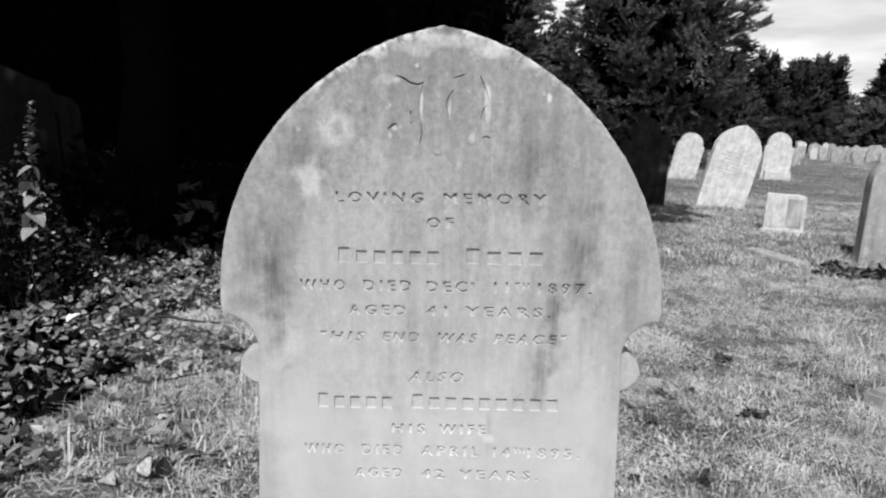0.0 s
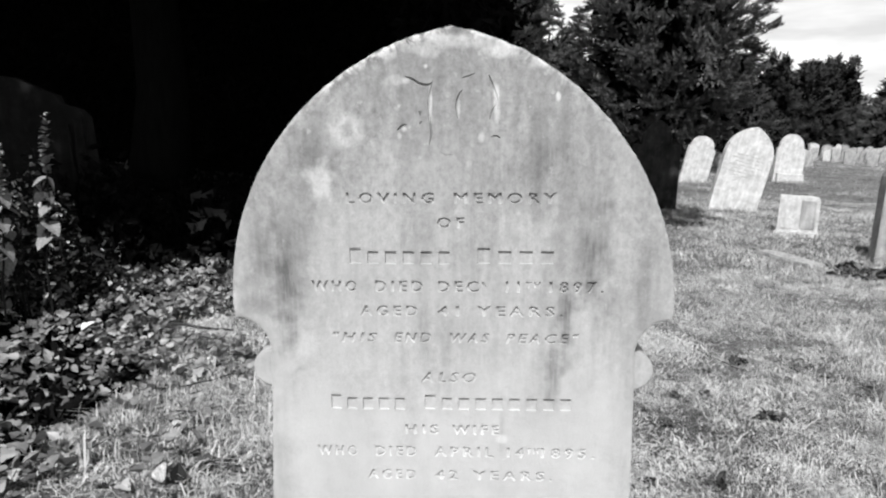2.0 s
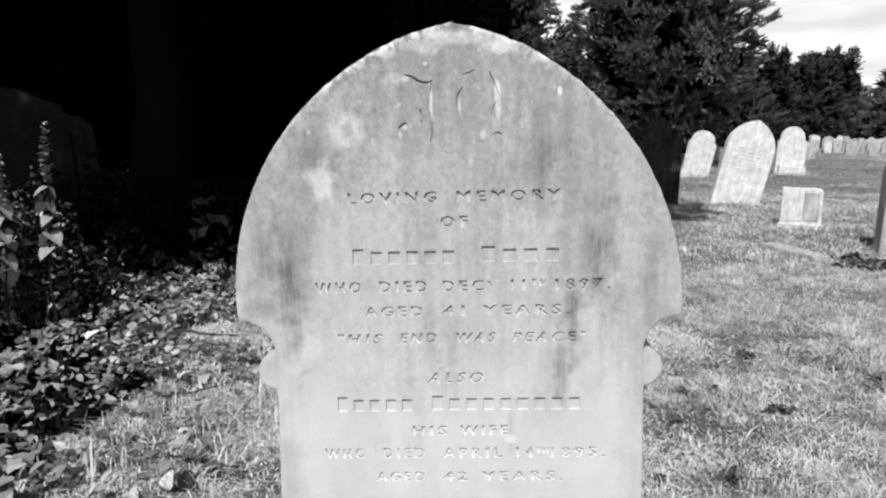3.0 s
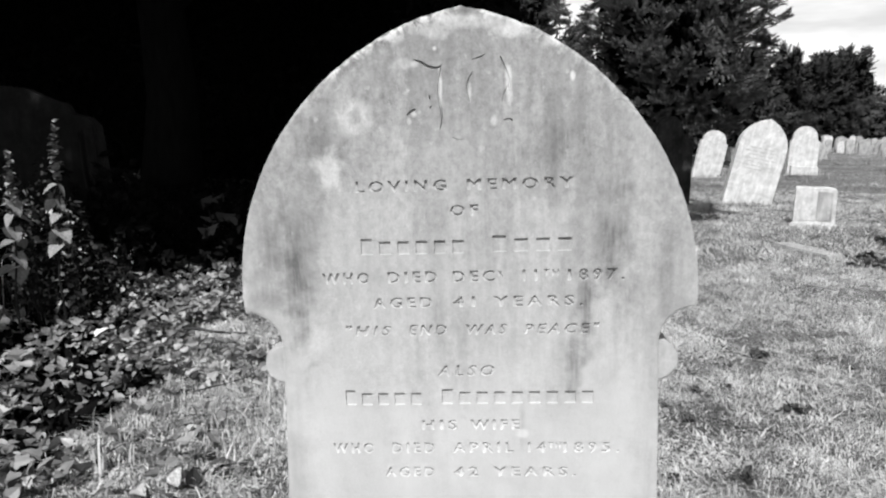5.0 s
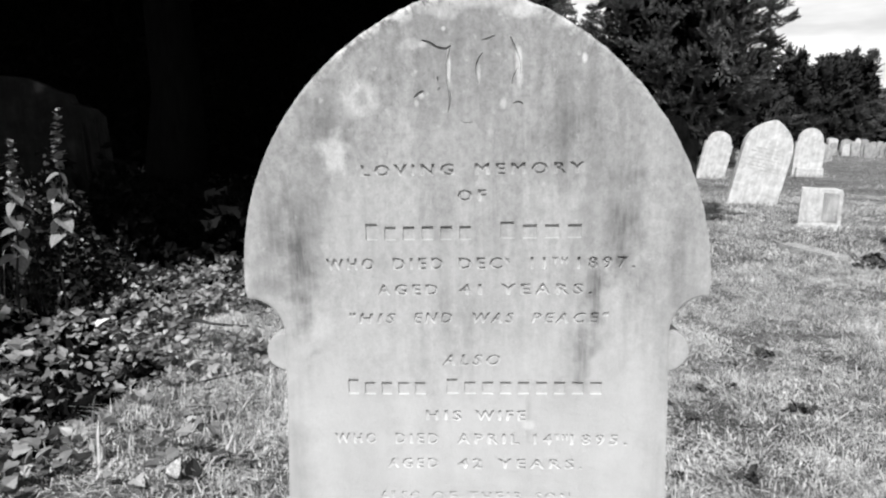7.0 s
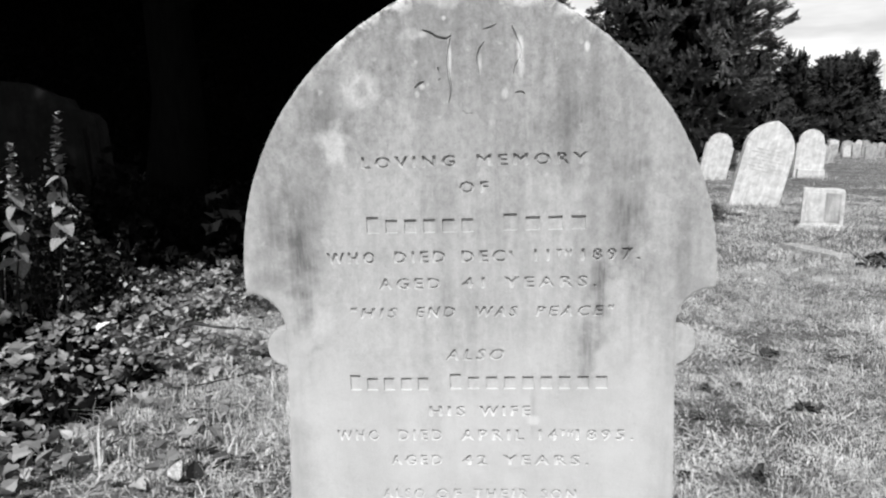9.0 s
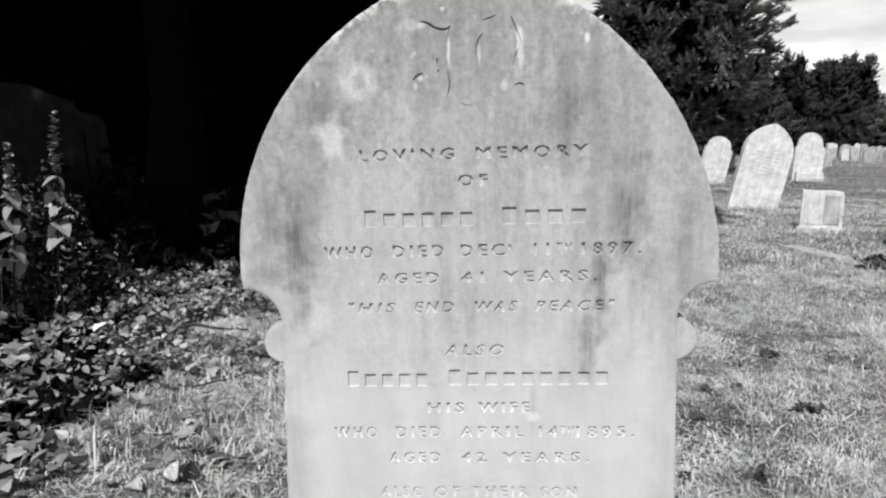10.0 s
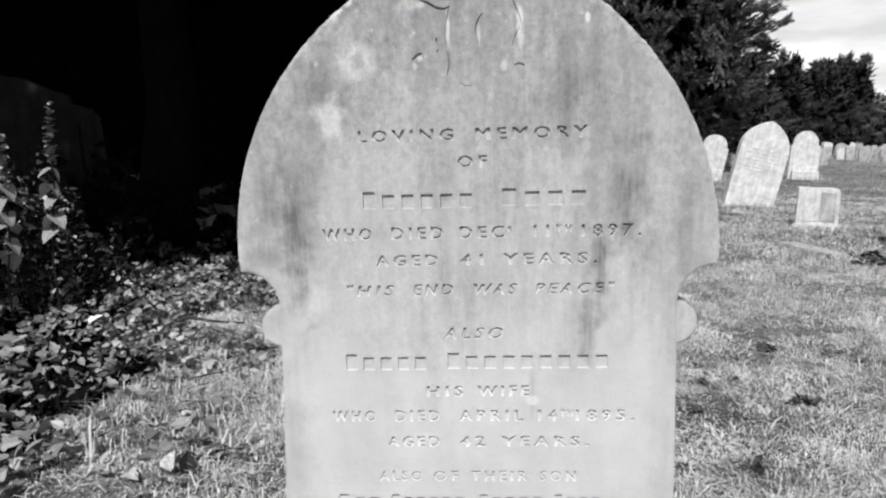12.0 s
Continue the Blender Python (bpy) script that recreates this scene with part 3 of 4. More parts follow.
def rough_block(name, x, y, size, turn, seed, mat, label, category):
    bm = bmesh.new()
    bmesh.ops.create_cube(bm, size=1, matrix=Matrix.Diagonal((*size, 1)))
    bmesh.ops.bevel(bm, geom=bm.edges[:], offset=min(size) * 0.2, segments=2, affect="EDGES")
    bmesh.ops.subdivide_edges(bm, edges=bm.edges[:], cuts=2, use_grid_fill=True)
    for v in bm.verts:
        v.co += noise.noise_vector(v.co * 9 + Vector((seed, 0, 0))) * min(size) * 0.15
    ob = part(name, bm, mat, None)
    ob.matrix_world = Matrix.Translation((x, y, float(ground_z(x, y)) + size[2] * 0.2)) @ Matrix.Rotation(radians(turn), 4, "Z")
    tagged(ob, label, category)


rough_block("kerb_stone", 2.93, 4.85, (0.70, 0.20, 0.06), -76, 1, M_FARSTONE, "fallen pale stone kerb half sunk in grass", "kerb")
rough_block("stone_fragment", 1.95, 1.72, (0.20, 0.12, 0.10), 24, 2, M_GREYSTONE, "broken grey stone fragment lying in grass", "stone")

# ---- trees ----


def tube(points, radii, sides=7):
    """Verts and faces of a tapered limb."""
    v, f = [], []
    for (p, r) in zip(points, radii):
        for k in range(sides):
            a = 2 * math.pi * k / sides
            v.append((p[0] + r * math.cos(a), p[1] + r * math.sin(a), p[2]))
    for i in range(len(points) - 1):
        for k in range(sides):
            a, b = i * sides + k, i * sides + (k + 1) % sides
            f.append((a, b, b + sides, a + sides))
    return v, f


def limbs(name, lines, parent):
    V, F = [], []
    for pts, rad in lines:
        v, f = tube(pts, rad)
        F += [tuple(i + len(V) for i in q) for q in f]
        V += v
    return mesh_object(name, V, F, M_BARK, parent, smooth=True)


def sprays(centres, outward, size, rng, fan=5, narrow=0.16, spread=0.7, spiky=False):
    """Narrow pointed leaves in little fans at the centres, aimed outward."""
    n = len(centres)
    c = np.repeat(centres, fan, 0)
    d = np.repeat(outward, fan, 0) + rng.normal(0, spread, (n * fan, 3))
    d /= np.linalg.norm(d, axis=1, keepdims=True) + 1e-9
    s = np.cross(d, rng.normal(0, 1, (n * fan, 3)))
    s /= np.linalg.norm(s, axis=1, keepdims=True) + 1e-9
    ln = (size * rng.uniform(0.6, 1.3, n * fan))[:, None]
    w = ln * narrow
    base = c - d * ln * 0.3
    if spiky:
        return np.stack([base + s * w, base - s * w, c + d * ln], 1).reshape(-1, 3), np.arange(n * fan * 3).reshape(-1, 3)
    v = np.stack([base, c + d * ln * 0.15 + s * w, c + d * ln, c + d * ln * 0.15 - s * w], 1).reshape(-1, 3)
    return v, np.arange(n * fan * 4).reshape(-1, 4)


def plumes(tips, axes, size, rng, fingers, scales, flat=0.4):
    """Boughs that end in fingers of small flat scale sprays: verts and faces."""
    n = len(tips)
    ln = size * rng.uniform(0.7, 1.4, (n, 1))
    f = np.repeat(axes, fingers, 0) + rng.normal(0, 0.5, (n * fingers, 3)) * [1, 1, flat]
    f /= np.linalg.norm(f, axis=1, keepdims=True)
    start = np.repeat(tips - axes * ln * 0.7, fingers, 0)
    reach = np.repeat(ln, fingers, 0) * rng.uniform(0.5, 1.0, (n * fingers, 1))
    s = rng.uniform(0, 1, (n * fingers, scales, 1)) ** 0.8
    q = rng.normal(0, 1, (n * fingers, scales, 3)) + [0, 0, 0.9]
    q -= f[:, None] * (q * f[:, None]).sum(2, keepdims=True)
    q /= np.linalg.norm(q, axis=2, keepdims=True) + 1e-9
    c = start[:, None] + f[:, None] * reach[:, None] * s + q * size * 0.13 * (1.05 - s) * rng.uniform(0.5, 1.1, s.shape)
    d = f[:, None] + q * 0.45 + rng.normal(0, 0.2, q.shape)
    d /= np.linalg.norm(d, axis=2, keepdims=True)
    side = np.cross(d, q)
    side /= np.linalg.norm(side, axis=2, keepdims=True) + 1e-9
    l = size * rng.uniform(0.09, 0.20, s.shape)
    v = np.stack([c + side * l * 0.15, c - side * l * 0.15, c + d * l], 2).reshape(-1, 3)
    return v, np.arange(len(v)).reshape(-1, 3)


def conifer(x, y, h, r, seed, boughs, size, mat, label, tops=3, low=0.2, name="conifer_tree", squat=0.75, cone=2.2, fingers=7, scales=75):
    """A dense conifer with several upright leaders and ragged, upswept boughs."""
    rng = np.random.default_rng(seed)
    root = new(name)
    root.location = (x, y, 0)
    tagged(root, label, "tree")
    lead = [(rng.uniform(-0.45, 0.45) * r, rng.uniform(-0.35, 0.35) * r, h * rng.uniform(0.86, 1.0)) for _ in range(tops)]
    lead[0] = (0, 0, h)
    limbs("trunk", [([(0, 0, -0.1), (0, 0, h * 0.3), (lead[0][0] * 0.6, 0, h * 0.7), lead[0]], (r * 0.09, r * 0.075, r * 0.04, 0.01))]
          + [([(0, 0, h * 0.25), (a * 0.6, b * 0.6, c * 0.5), (a, b, c * 0.97)], (r * 0.05, r * 0.035, 0.01)) for a, b, c in lead[1:]], root)
    grid = np.linspace(low / h, 0.98, 200)
    girth = np.cumsum((1 - grid ** cone) ** squat + 0.08)
    t = np.interp((np.arange(boughs) + rng.uniform(0.2, 0.8, boughs)) / boughs, girth / girth[-1], grid)
    L = np.array(lead)[rng.integers(0, tops, boughs)]
    ang = np.arange(boughs) * 2.39996 + rng.normal(0, 0.12, boughs)
    out = np.stack([np.cos(ang), np.sin(ang), 0 * ang], 1)
    full = (r * (1 - t ** cone) ** squat + 0.05 * r) * (0.38 + 0.62 * np.minimum(1.0, t / 0.3))
    full *= 1 + 0.16 * np.sin(ang * 3 + t * 11 + seed) * np.sin(t * 19 + seed)
    reach = full * rng.choice((0.78, 0.94, 1.0, 1.1), boughs)
    tips = L * t[:, None] * [1, 1, 1] + out * reach[:, None]
    axes = out + np.stack([0 * t, 0 * t, 0.1 + 0.7 * t], 1) + rng.normal(0, 0.2, (boughs, 3))
    axes /= np.linalg.norm(axes, axis=1, keepdims=True)
    tips[:, 2] = np.maximum(tips[:, 2], low * rng.uniform(0.7, 1.8, boughs))
    v, f = plumes(tips, axes, size, rng, fingers, scales)
    # pointed leaders standing out of the crown
    m = 9 * tops
    up = rng.uniform(0.80, 1.0, m)
    A = np.array(lead)[rng.integers(0, tops, m)]
    th = rng.uniform(0, 2 * np.pi, m)
    wide = (r * (1 - up ** cone) ** squat * rng.uniform(0, 0.9, m))[:, None]
    P = A * up[:, None] + np.stack([np.cos(th), np.sin(th), 0 * th], 1) * wide + [0, 0, 0.45 * size]
    U = np.stack([0.3 * np.cos(th), 0.3 * np.sin(th), 1 + 0 * th], 1)
    U /= np.linalg.norm(U, axis=1, keepdims=True)
    v2, f2 = plumes(P, U, size * 1.15, rng, fingers, scales, 1.0)
    # a near-black core, painted in for the shade between the boughs
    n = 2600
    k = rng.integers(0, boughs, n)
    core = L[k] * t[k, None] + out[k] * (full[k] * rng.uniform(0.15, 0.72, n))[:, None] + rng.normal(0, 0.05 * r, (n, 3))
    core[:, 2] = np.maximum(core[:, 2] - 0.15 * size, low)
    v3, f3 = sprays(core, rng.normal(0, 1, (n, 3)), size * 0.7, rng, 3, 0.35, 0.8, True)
    mesh_object("crown", np.concatenate([v, v2]), np.concatenate([f, f2 + len(v)]), mat, root)
    tagged(mesh_object("shade_core", v3, f3, M_BARK, root), "near-black core put in for the shade between the boughs")
    return root


def hanging_bough(tree, centre, width, drop, seed):
    """A withered paler bough hanging in front of a crown."""
    rng = np.random.default_rng(seed)
    n = 9
    tips = np.array(centre) - np.array(tree.location) + rng.normal(0, 1, (n, 3)) * [width, 0.15, drop]
    axes = np.array([0.15, -0.5, -0.75]) + rng.normal(0, 0.3, (n, 3))
    axes /= np.linalg.norm(axes, axis=1, keepdims=True)
    v, f = plumes(tips, axes, 0.42, rng, 4, 24)
    tagged(mesh_object("withered_bough", v, f, M_SHRUB, tree), "paler withered hanging bough")


def shade_tree():
    """The broad evergreen whose hanging crown keeps the ground behind the memorial black."""
    rng = np.random.default_rng(11)
    root = new("evergreen_tree")
    root.location = (-4.6, 9.4, 0)
    tagged(root, "broad dense evergreen tree with dark hanging foliage in deep shade", "tree")
    lines = [([(0, 0, -0.1), (0.1, 0, 1.5), (0, -0.1, 3.5), (0.2, -0.4, 6.5)], (0.5, 0.38, 0.32, 0.1))]
    for k in range(9):
        a = radians(40 * k + 10)
        lines.append(([(0, -0.1, 2.6 + 0.12 * k), (2 * math.cos(a), 2 * math.sin(a) - 0.6, 4.2), (4.6 * math.cos(a), 4.4 * math.sin(a) - 2, 5.0)], (0.17, 0.12, 0.03)))
    # long limb added to carry the unseen shading bough
    lines.append(([(0, -0.2, 3.4), (-0.6, -4.5, 5.2), (-1.4, -9.5, 5.6), (-1.6, -12.5, 5.6)], (0.22, 0.15, 0.08, 0.03)))
    limbs("trunk", lines, root)
    # roof of the crown
    n = 44000
    u = rng.normal(0, 1, (n, 3))
    u /= np.linalg.norm(u, axis=1, keepdims=True)
    u *= rng.uniform(0.0, 1.0, (n, 1)) ** 0.33
    p = u * [7.2, 7.2, 2.0]
    p += 0.35 * np.sin(p[:, [1, 2, 0]] * 2.3)
    p += [-0.2, -3.45, 5.6]
    p = p[p[:, 2] > 3.5 + 0.12 * np.maximum(0, p[:, 1])]
    # hanging skirts at the far side, down to the ground
    m = 42000
    ang = rng.uniform(radians(-12), radians(200), m)
    rad = rng.uniform(0.8, 1.05, m)
    q = np.stack([0.3 + np.where(np.cos(ang) > 0, 4.7, 6.5) * np.cos(ang) * rad, -0.5 + np.sin(ang) * 4.6 * rad, rng.uniform(0.0, 6.5, m)], 1)
    q += 0.3 * np.sin(q[:, [1, 2, 0]] * 2.1)
    # an unseen bough added over the bank to dapple it with shade
    w = rng.normal(0, 1, (2300, 3))
    w *= (rng.uniform(0, 1, (2300, 1)) ** 0.33) / np.linalg.norm(w, axis=1, keepdims=True)
    w = w * [3.3, 4.6, 1.1] + 0.25 * np.sin(w[:, [1, 2, 0]] * 9) + [-1.38, -12.3, 5.5]
    c = np.concatenate([p, w])
    v, f = sprays(c, rng.normal(0, 1, c.shape) + [0, 0, -0.5], 0.27, rng, 3, 0.3, 0.8)
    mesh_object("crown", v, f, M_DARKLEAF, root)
    v, f = sprays(q, rng.normal(0, 1, q.shape) + [0, 0, -0.5], 0.2, rng, 3, 0.25, 0.8, True)
    k = rng.integers(0, m, 15000)
    back = (q[k] - [0.3, -0.5, 0]) * [1.1, 1.12, 1] + [0.3, -0.5, 0]
    back = back[back[:, 0] < 3.7]
    v2, f2 = sprays(back, rng.normal(0, 1, back.shape), 0.5, rng, 3, 0.35, 0.8, True)
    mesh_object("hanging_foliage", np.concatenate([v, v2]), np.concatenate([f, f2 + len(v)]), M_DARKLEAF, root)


shade_tree()
big_tree = conifer(6.0, 20.5, 9.5, 2.65, 21, 760, 0.62, M_CONIFER, "large dark cypress with ragged upswept branches", 5, 0.5)
hanging_bough(big_tree, (6.5, 17.4, 2.70), 0.16, 0.28, 5)
hanging_bough(big_tree, (6.3, 17.4, 3.4), 0.16, 0.22, 6)
conifer(1.2, 25.5, 8.0, 2.6, 22, 560, 0.66, M_CONIFER, "dark conifer behind the evergreen", 4, 0.3)
conifer(4.2, 27.5, 4.7, 1.9, 23, 300, 0.66, M_CONIFER, "dark conifer filling the gap between two larger trees", 4, 0.3)
for x, y, h, r, tops, sd in ((11.6, 29, 5.0, 2.2, 3, 1), (13.4, 30, 5.3, 1.8, 1, 2), (15.2, 30, 5.1, 2.0, 3, 3), (16.4, 30.5, 5.3, 1.5, 2, 4), (18.2, 31, 2.5, 1.5, 3, 5), (19.7, 31, 5.9, 1.8, 3, 6),
                             (9.6, 31, 4.6, 2.2, 3, 7), (24.6, 33, 5.0, 2.2, 3, 8), (3.6, 32, 4.8, 2.4, 3, 9)):
    x, y, h, r = x * 1.45, y * 1.45, 1.0 + (h - 1.0) * 1.17, r * 1.38
    conifer(x, y, h, r, 40 + sd, 400 if sd < 7 else 240, 0.8, M_CONIFER_FAR, "dark conifer in the boundary row of the churchyard", tops + 2, 0.2, cone=1.0, fingers=6, scales=60)
conifer(26.3, 42.2, 3.2, 2.0, 70, 260, 0.7, M_SHRUB, "pale feathery shrub beside the boundary trees", 4, 0.1, "shrub", 0.5)


def far_woods():
    rng = np.random.default_rng(3)
    n = 14000
    x = rng.uniform(-80, 110, n)
    p = np.stack([x, 62 + rng.uniform(0, 4, n), rng.uniform(0, 1, n) ** 0.8 * (4.0 + 0.7 * np.sin(x * 0.7) + 0.5 * np.sin(x * 1.9))], 1)
    v, f = sprays(p, np.tile([0, -0.4, 0.7], (n, 1)), 0.7, rng, 3, 0.3, 0.5)
    ob = mesh_object("far_woods", v, f, M_CONIFER_FAR)
    tagged(ob, "distant dark belt of evergreen trees", "woods", kind="stuff")


far_woods()

# ---- ivy, weeds and grass ----


def leaf_shape(points, fold=0.15):
    """A lobed leaf along +y with a folded midrib: verts and faces; points: half outline (x, y)."""
    v = [(0, y, -0.16 * y * y) for _, y in points] + [(s * x, y, abs(x) * fold - 0.16 * y * y) for s in (1, -1) for x, y in points]
    n = len(points)
    f = []
    for k in range(n - 1):
        f += [(k, n + k, n + k + 1, k + 1), (k, k + 1, 2 * n + k + 1, 2 * n + k)]
    return np.array(v, float), f


IVY = [(0.0, -0.02), (0.36, 0.0), (0.52, 0.22), (0.30, 0.42), (0.26, 0.66), (0.0, 1.0)]
OVATE = [(0.0, 0.0), (0.24, 0.03), (0.40, 0.20), (0.44, 0.40), (0.31, 0.68), (0.12, 0.90), (0.0, 1.05)]
NETTLE = [(0.0, 0.0), (0.34, 0.04), (0.44, 0.26), (0.33, 0.58), (0.14, 0.84), (0.0, 1.0)]
HEART = [(0.0, 0.06), (0.20, -0.04), (0.40, 0.04), (0.46, 0.14), (0.43, 0.22), (0.46, 0.28), (0.38, 0.40), (0.39, 0.46), (0.29, 0.58), (0.29, 0.64), (0.17, 0.78), (0.0, 1.0)]


def leaf_mesh(name, shape, mat, fold=0.15):
    v, f = leaf_shape(shape, fold)
    me = bpy.data.meshes.new(name)
    me.from_pydata(v.tolist(), [], f)
    me.materials.append(mat)
    return me


def many_leaves(shape, mats, fold=0.15):
    v, f = leaf_shape(shape, fold)
    V, F = [], []
    for k, m in enumerate(mats):
        w = np.c_[v, np.ones(len(v))] @ np.array(m).T
        V.append(w[:, :3])
        F += [tuple(i + k * len(v) for i in q) for q in f]
    return np.concatenate(V), F


def ivy_height(x, y):
    """Thickness of the ivy over the turf; zero where none grows."""
    edge = min(1.0, max(0.0, (-0.92 + 0.20 * math.exp(-((y - 1.55) / 0.35) ** 2) - 0.08 * (y < 1.45) * (1.45 - y) - x) * 2.5 + 0.10 * math.sin(y * 5)))
    near = min(1.0, max(0.0, (y - 0.45) * 2.2))
    crest = 0.09 + 0.08 * math.exp(-((y - 2.3) / 0.5) ** 2)
    return edge * near * crest


def build_ivy():
    rng = random.Random(8)
    root = new("ivy_patch")
    tagged(root, "glossy ivy spreading over the low bank", "ivy")
    near, rest = [], []
    for _ in range(17500):
        x, y = rng.uniform(-3.6, -0.7), rng.uniform(0.3, 3.4)
        if x < -0.80 * (y + 1.2) - 0.2 or (y > 1.75 and x < -0.51 * (y + 1.04)):
            continue
        if y > 2.1:
            h = 0.07 * math.exp(-((y - 2.3) / 0.5) ** 2) + 0.04
            if x > -0.45:
                continue
        else:
            h = ivy_height(x, y)
        if math.hypot((x + 1.02) * 0.8, y - 1.80) < 0.14:
            continue
        if h < 0.015:
            if x > -0.45 or y < 0.5 or rng.random() > 0.2:
                continue
            h = 0.05
        lump = noise.noise(Vector((x * 5, y * 5, 2)))
        if lump < -0.22 and rng.random() < 0.75:
            continue
        z = float(ground_z(x, y)) + h * (0.3 + 0.8 * rng.random() ** 0.5) + 0.07 * lump
        s = rng.uniform(0.021, 0.043) * (1.1 if y < 1.25 else 0.95)
        if y < 1.3 and rng.random() < 0.3:
            continue
        m = Matrix.Translation((x, y, z)) @ Euler((radians(rng.gauss(12, 34)), radians(rng.gauss(0, 30)), rng.uniform(0, 6.28))).to_matrix().to_4x4() @ Matrix.Diagonal((s * rng.uniform(0.8, 1.15), s, s, 1))
        (near if y < 1.5 and len(near) < 290 and rng.random() < 0.35 else rest).append(m)
    for _ in range(6000):       # small crowded leaves along the sunny crest
        x, y = rng.uniform(-2.5, -0.5), rng.uniform(1.55, 3.0)
        if x < -0.51 * (y + 1.04) or math.hypot((x + 1.02) * 0.8, y - 1.80) < 0.16 or (y < 2.0 and x > -0.85 - 0.5 * (2.0 - y)):
            continue
        lump = noise.noise(Vector((x * 6, y * 6, 8)))
        if lump < -0.05 and rng.random() < 0.85:
            continue
        h = 0.06 * math.exp(-((y - 2.4) / 0.5) ** 2) + 0.04
        s = rng.uniform(0.022, 0.044)
        m = Matrix.Translation((x, y, float(ground_z(x, y)) + h * (0.7 + 0.5 * rng.random()) + 0.06 * lump)) @ Euler((radians(rng.gauss(18, 40)), radians(rng.gauss(0, 40)), rng.uniform(0, 6.28))).to_matrix().to_4x4()
        rest.append(m @ Matrix.Diagonal((s * rng.uniform(0.65, 1.05), s, s, 1)))
    for _ in range(330):        # a spur of ivy running forward at the foot of the bank
        x, y = rng.uniform(-1.55, -0.97), rng.uniform(0.36, 0.66)
        if x > -1.02 - 0.5 * (y - 0.36) and rng.random() < 0.6:
            continue
        s = rng.uniform(0.026, 0.048)
        rest.append(Matrix.Translation((x, y, float(ground_z(x, y)) + rng.uniform(0.02, 0.08))) @ Euler((radians(rng.gauss(15, 34)), radians(rng.gauss(0, 34)), rng.uniform(0, 6.28))).to_matrix().to_4x4() @ Matrix.Diagonal((s * 0.9, s, s, 1)))
    for shape, some in ((OVATE, rest[::2]), (IVY, rest[1::2])):
        v, f = many_leaves(shape, some, 0.35)
        tagged(mesh_object("ivy_leaves", v, f, M_IVY, root), kind="stuff")
    me = leaf_mesh("leaf", OVATE, M_IVY_PIECE, 0.3)
    for m in near:
        ob = new("leaf", me)
        ob.parent = root
        ob.matrix_world = m


build_ivy()


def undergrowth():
    """Dark ivy and brambles carpeting the ground under the evergreen, and near-black leaves put in for shade on the
    bank.
    """
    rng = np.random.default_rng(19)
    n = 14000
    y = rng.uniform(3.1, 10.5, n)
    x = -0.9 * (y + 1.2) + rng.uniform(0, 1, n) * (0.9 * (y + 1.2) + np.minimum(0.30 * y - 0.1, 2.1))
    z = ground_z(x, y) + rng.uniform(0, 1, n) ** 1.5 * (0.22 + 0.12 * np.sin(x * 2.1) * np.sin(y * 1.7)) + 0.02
    # underlayer painted near-black for the shaded gaps between the bank's leaves
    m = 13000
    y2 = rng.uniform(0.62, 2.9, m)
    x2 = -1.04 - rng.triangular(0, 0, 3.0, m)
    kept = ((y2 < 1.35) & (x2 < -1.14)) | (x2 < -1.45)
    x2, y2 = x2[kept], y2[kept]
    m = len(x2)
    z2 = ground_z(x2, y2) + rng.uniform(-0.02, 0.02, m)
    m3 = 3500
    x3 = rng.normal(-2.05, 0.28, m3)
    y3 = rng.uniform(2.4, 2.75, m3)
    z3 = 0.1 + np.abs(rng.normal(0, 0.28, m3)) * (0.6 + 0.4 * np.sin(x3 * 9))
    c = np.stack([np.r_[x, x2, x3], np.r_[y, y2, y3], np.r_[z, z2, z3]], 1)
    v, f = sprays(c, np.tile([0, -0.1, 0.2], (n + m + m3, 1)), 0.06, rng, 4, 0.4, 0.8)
    tagged(mesh_object("undergrowth", v, f, M_DARKLEAF), "ivy and bramble carpet with shade put into its near-black colour", "undergrowth", kind="stuff")


undergrowth()


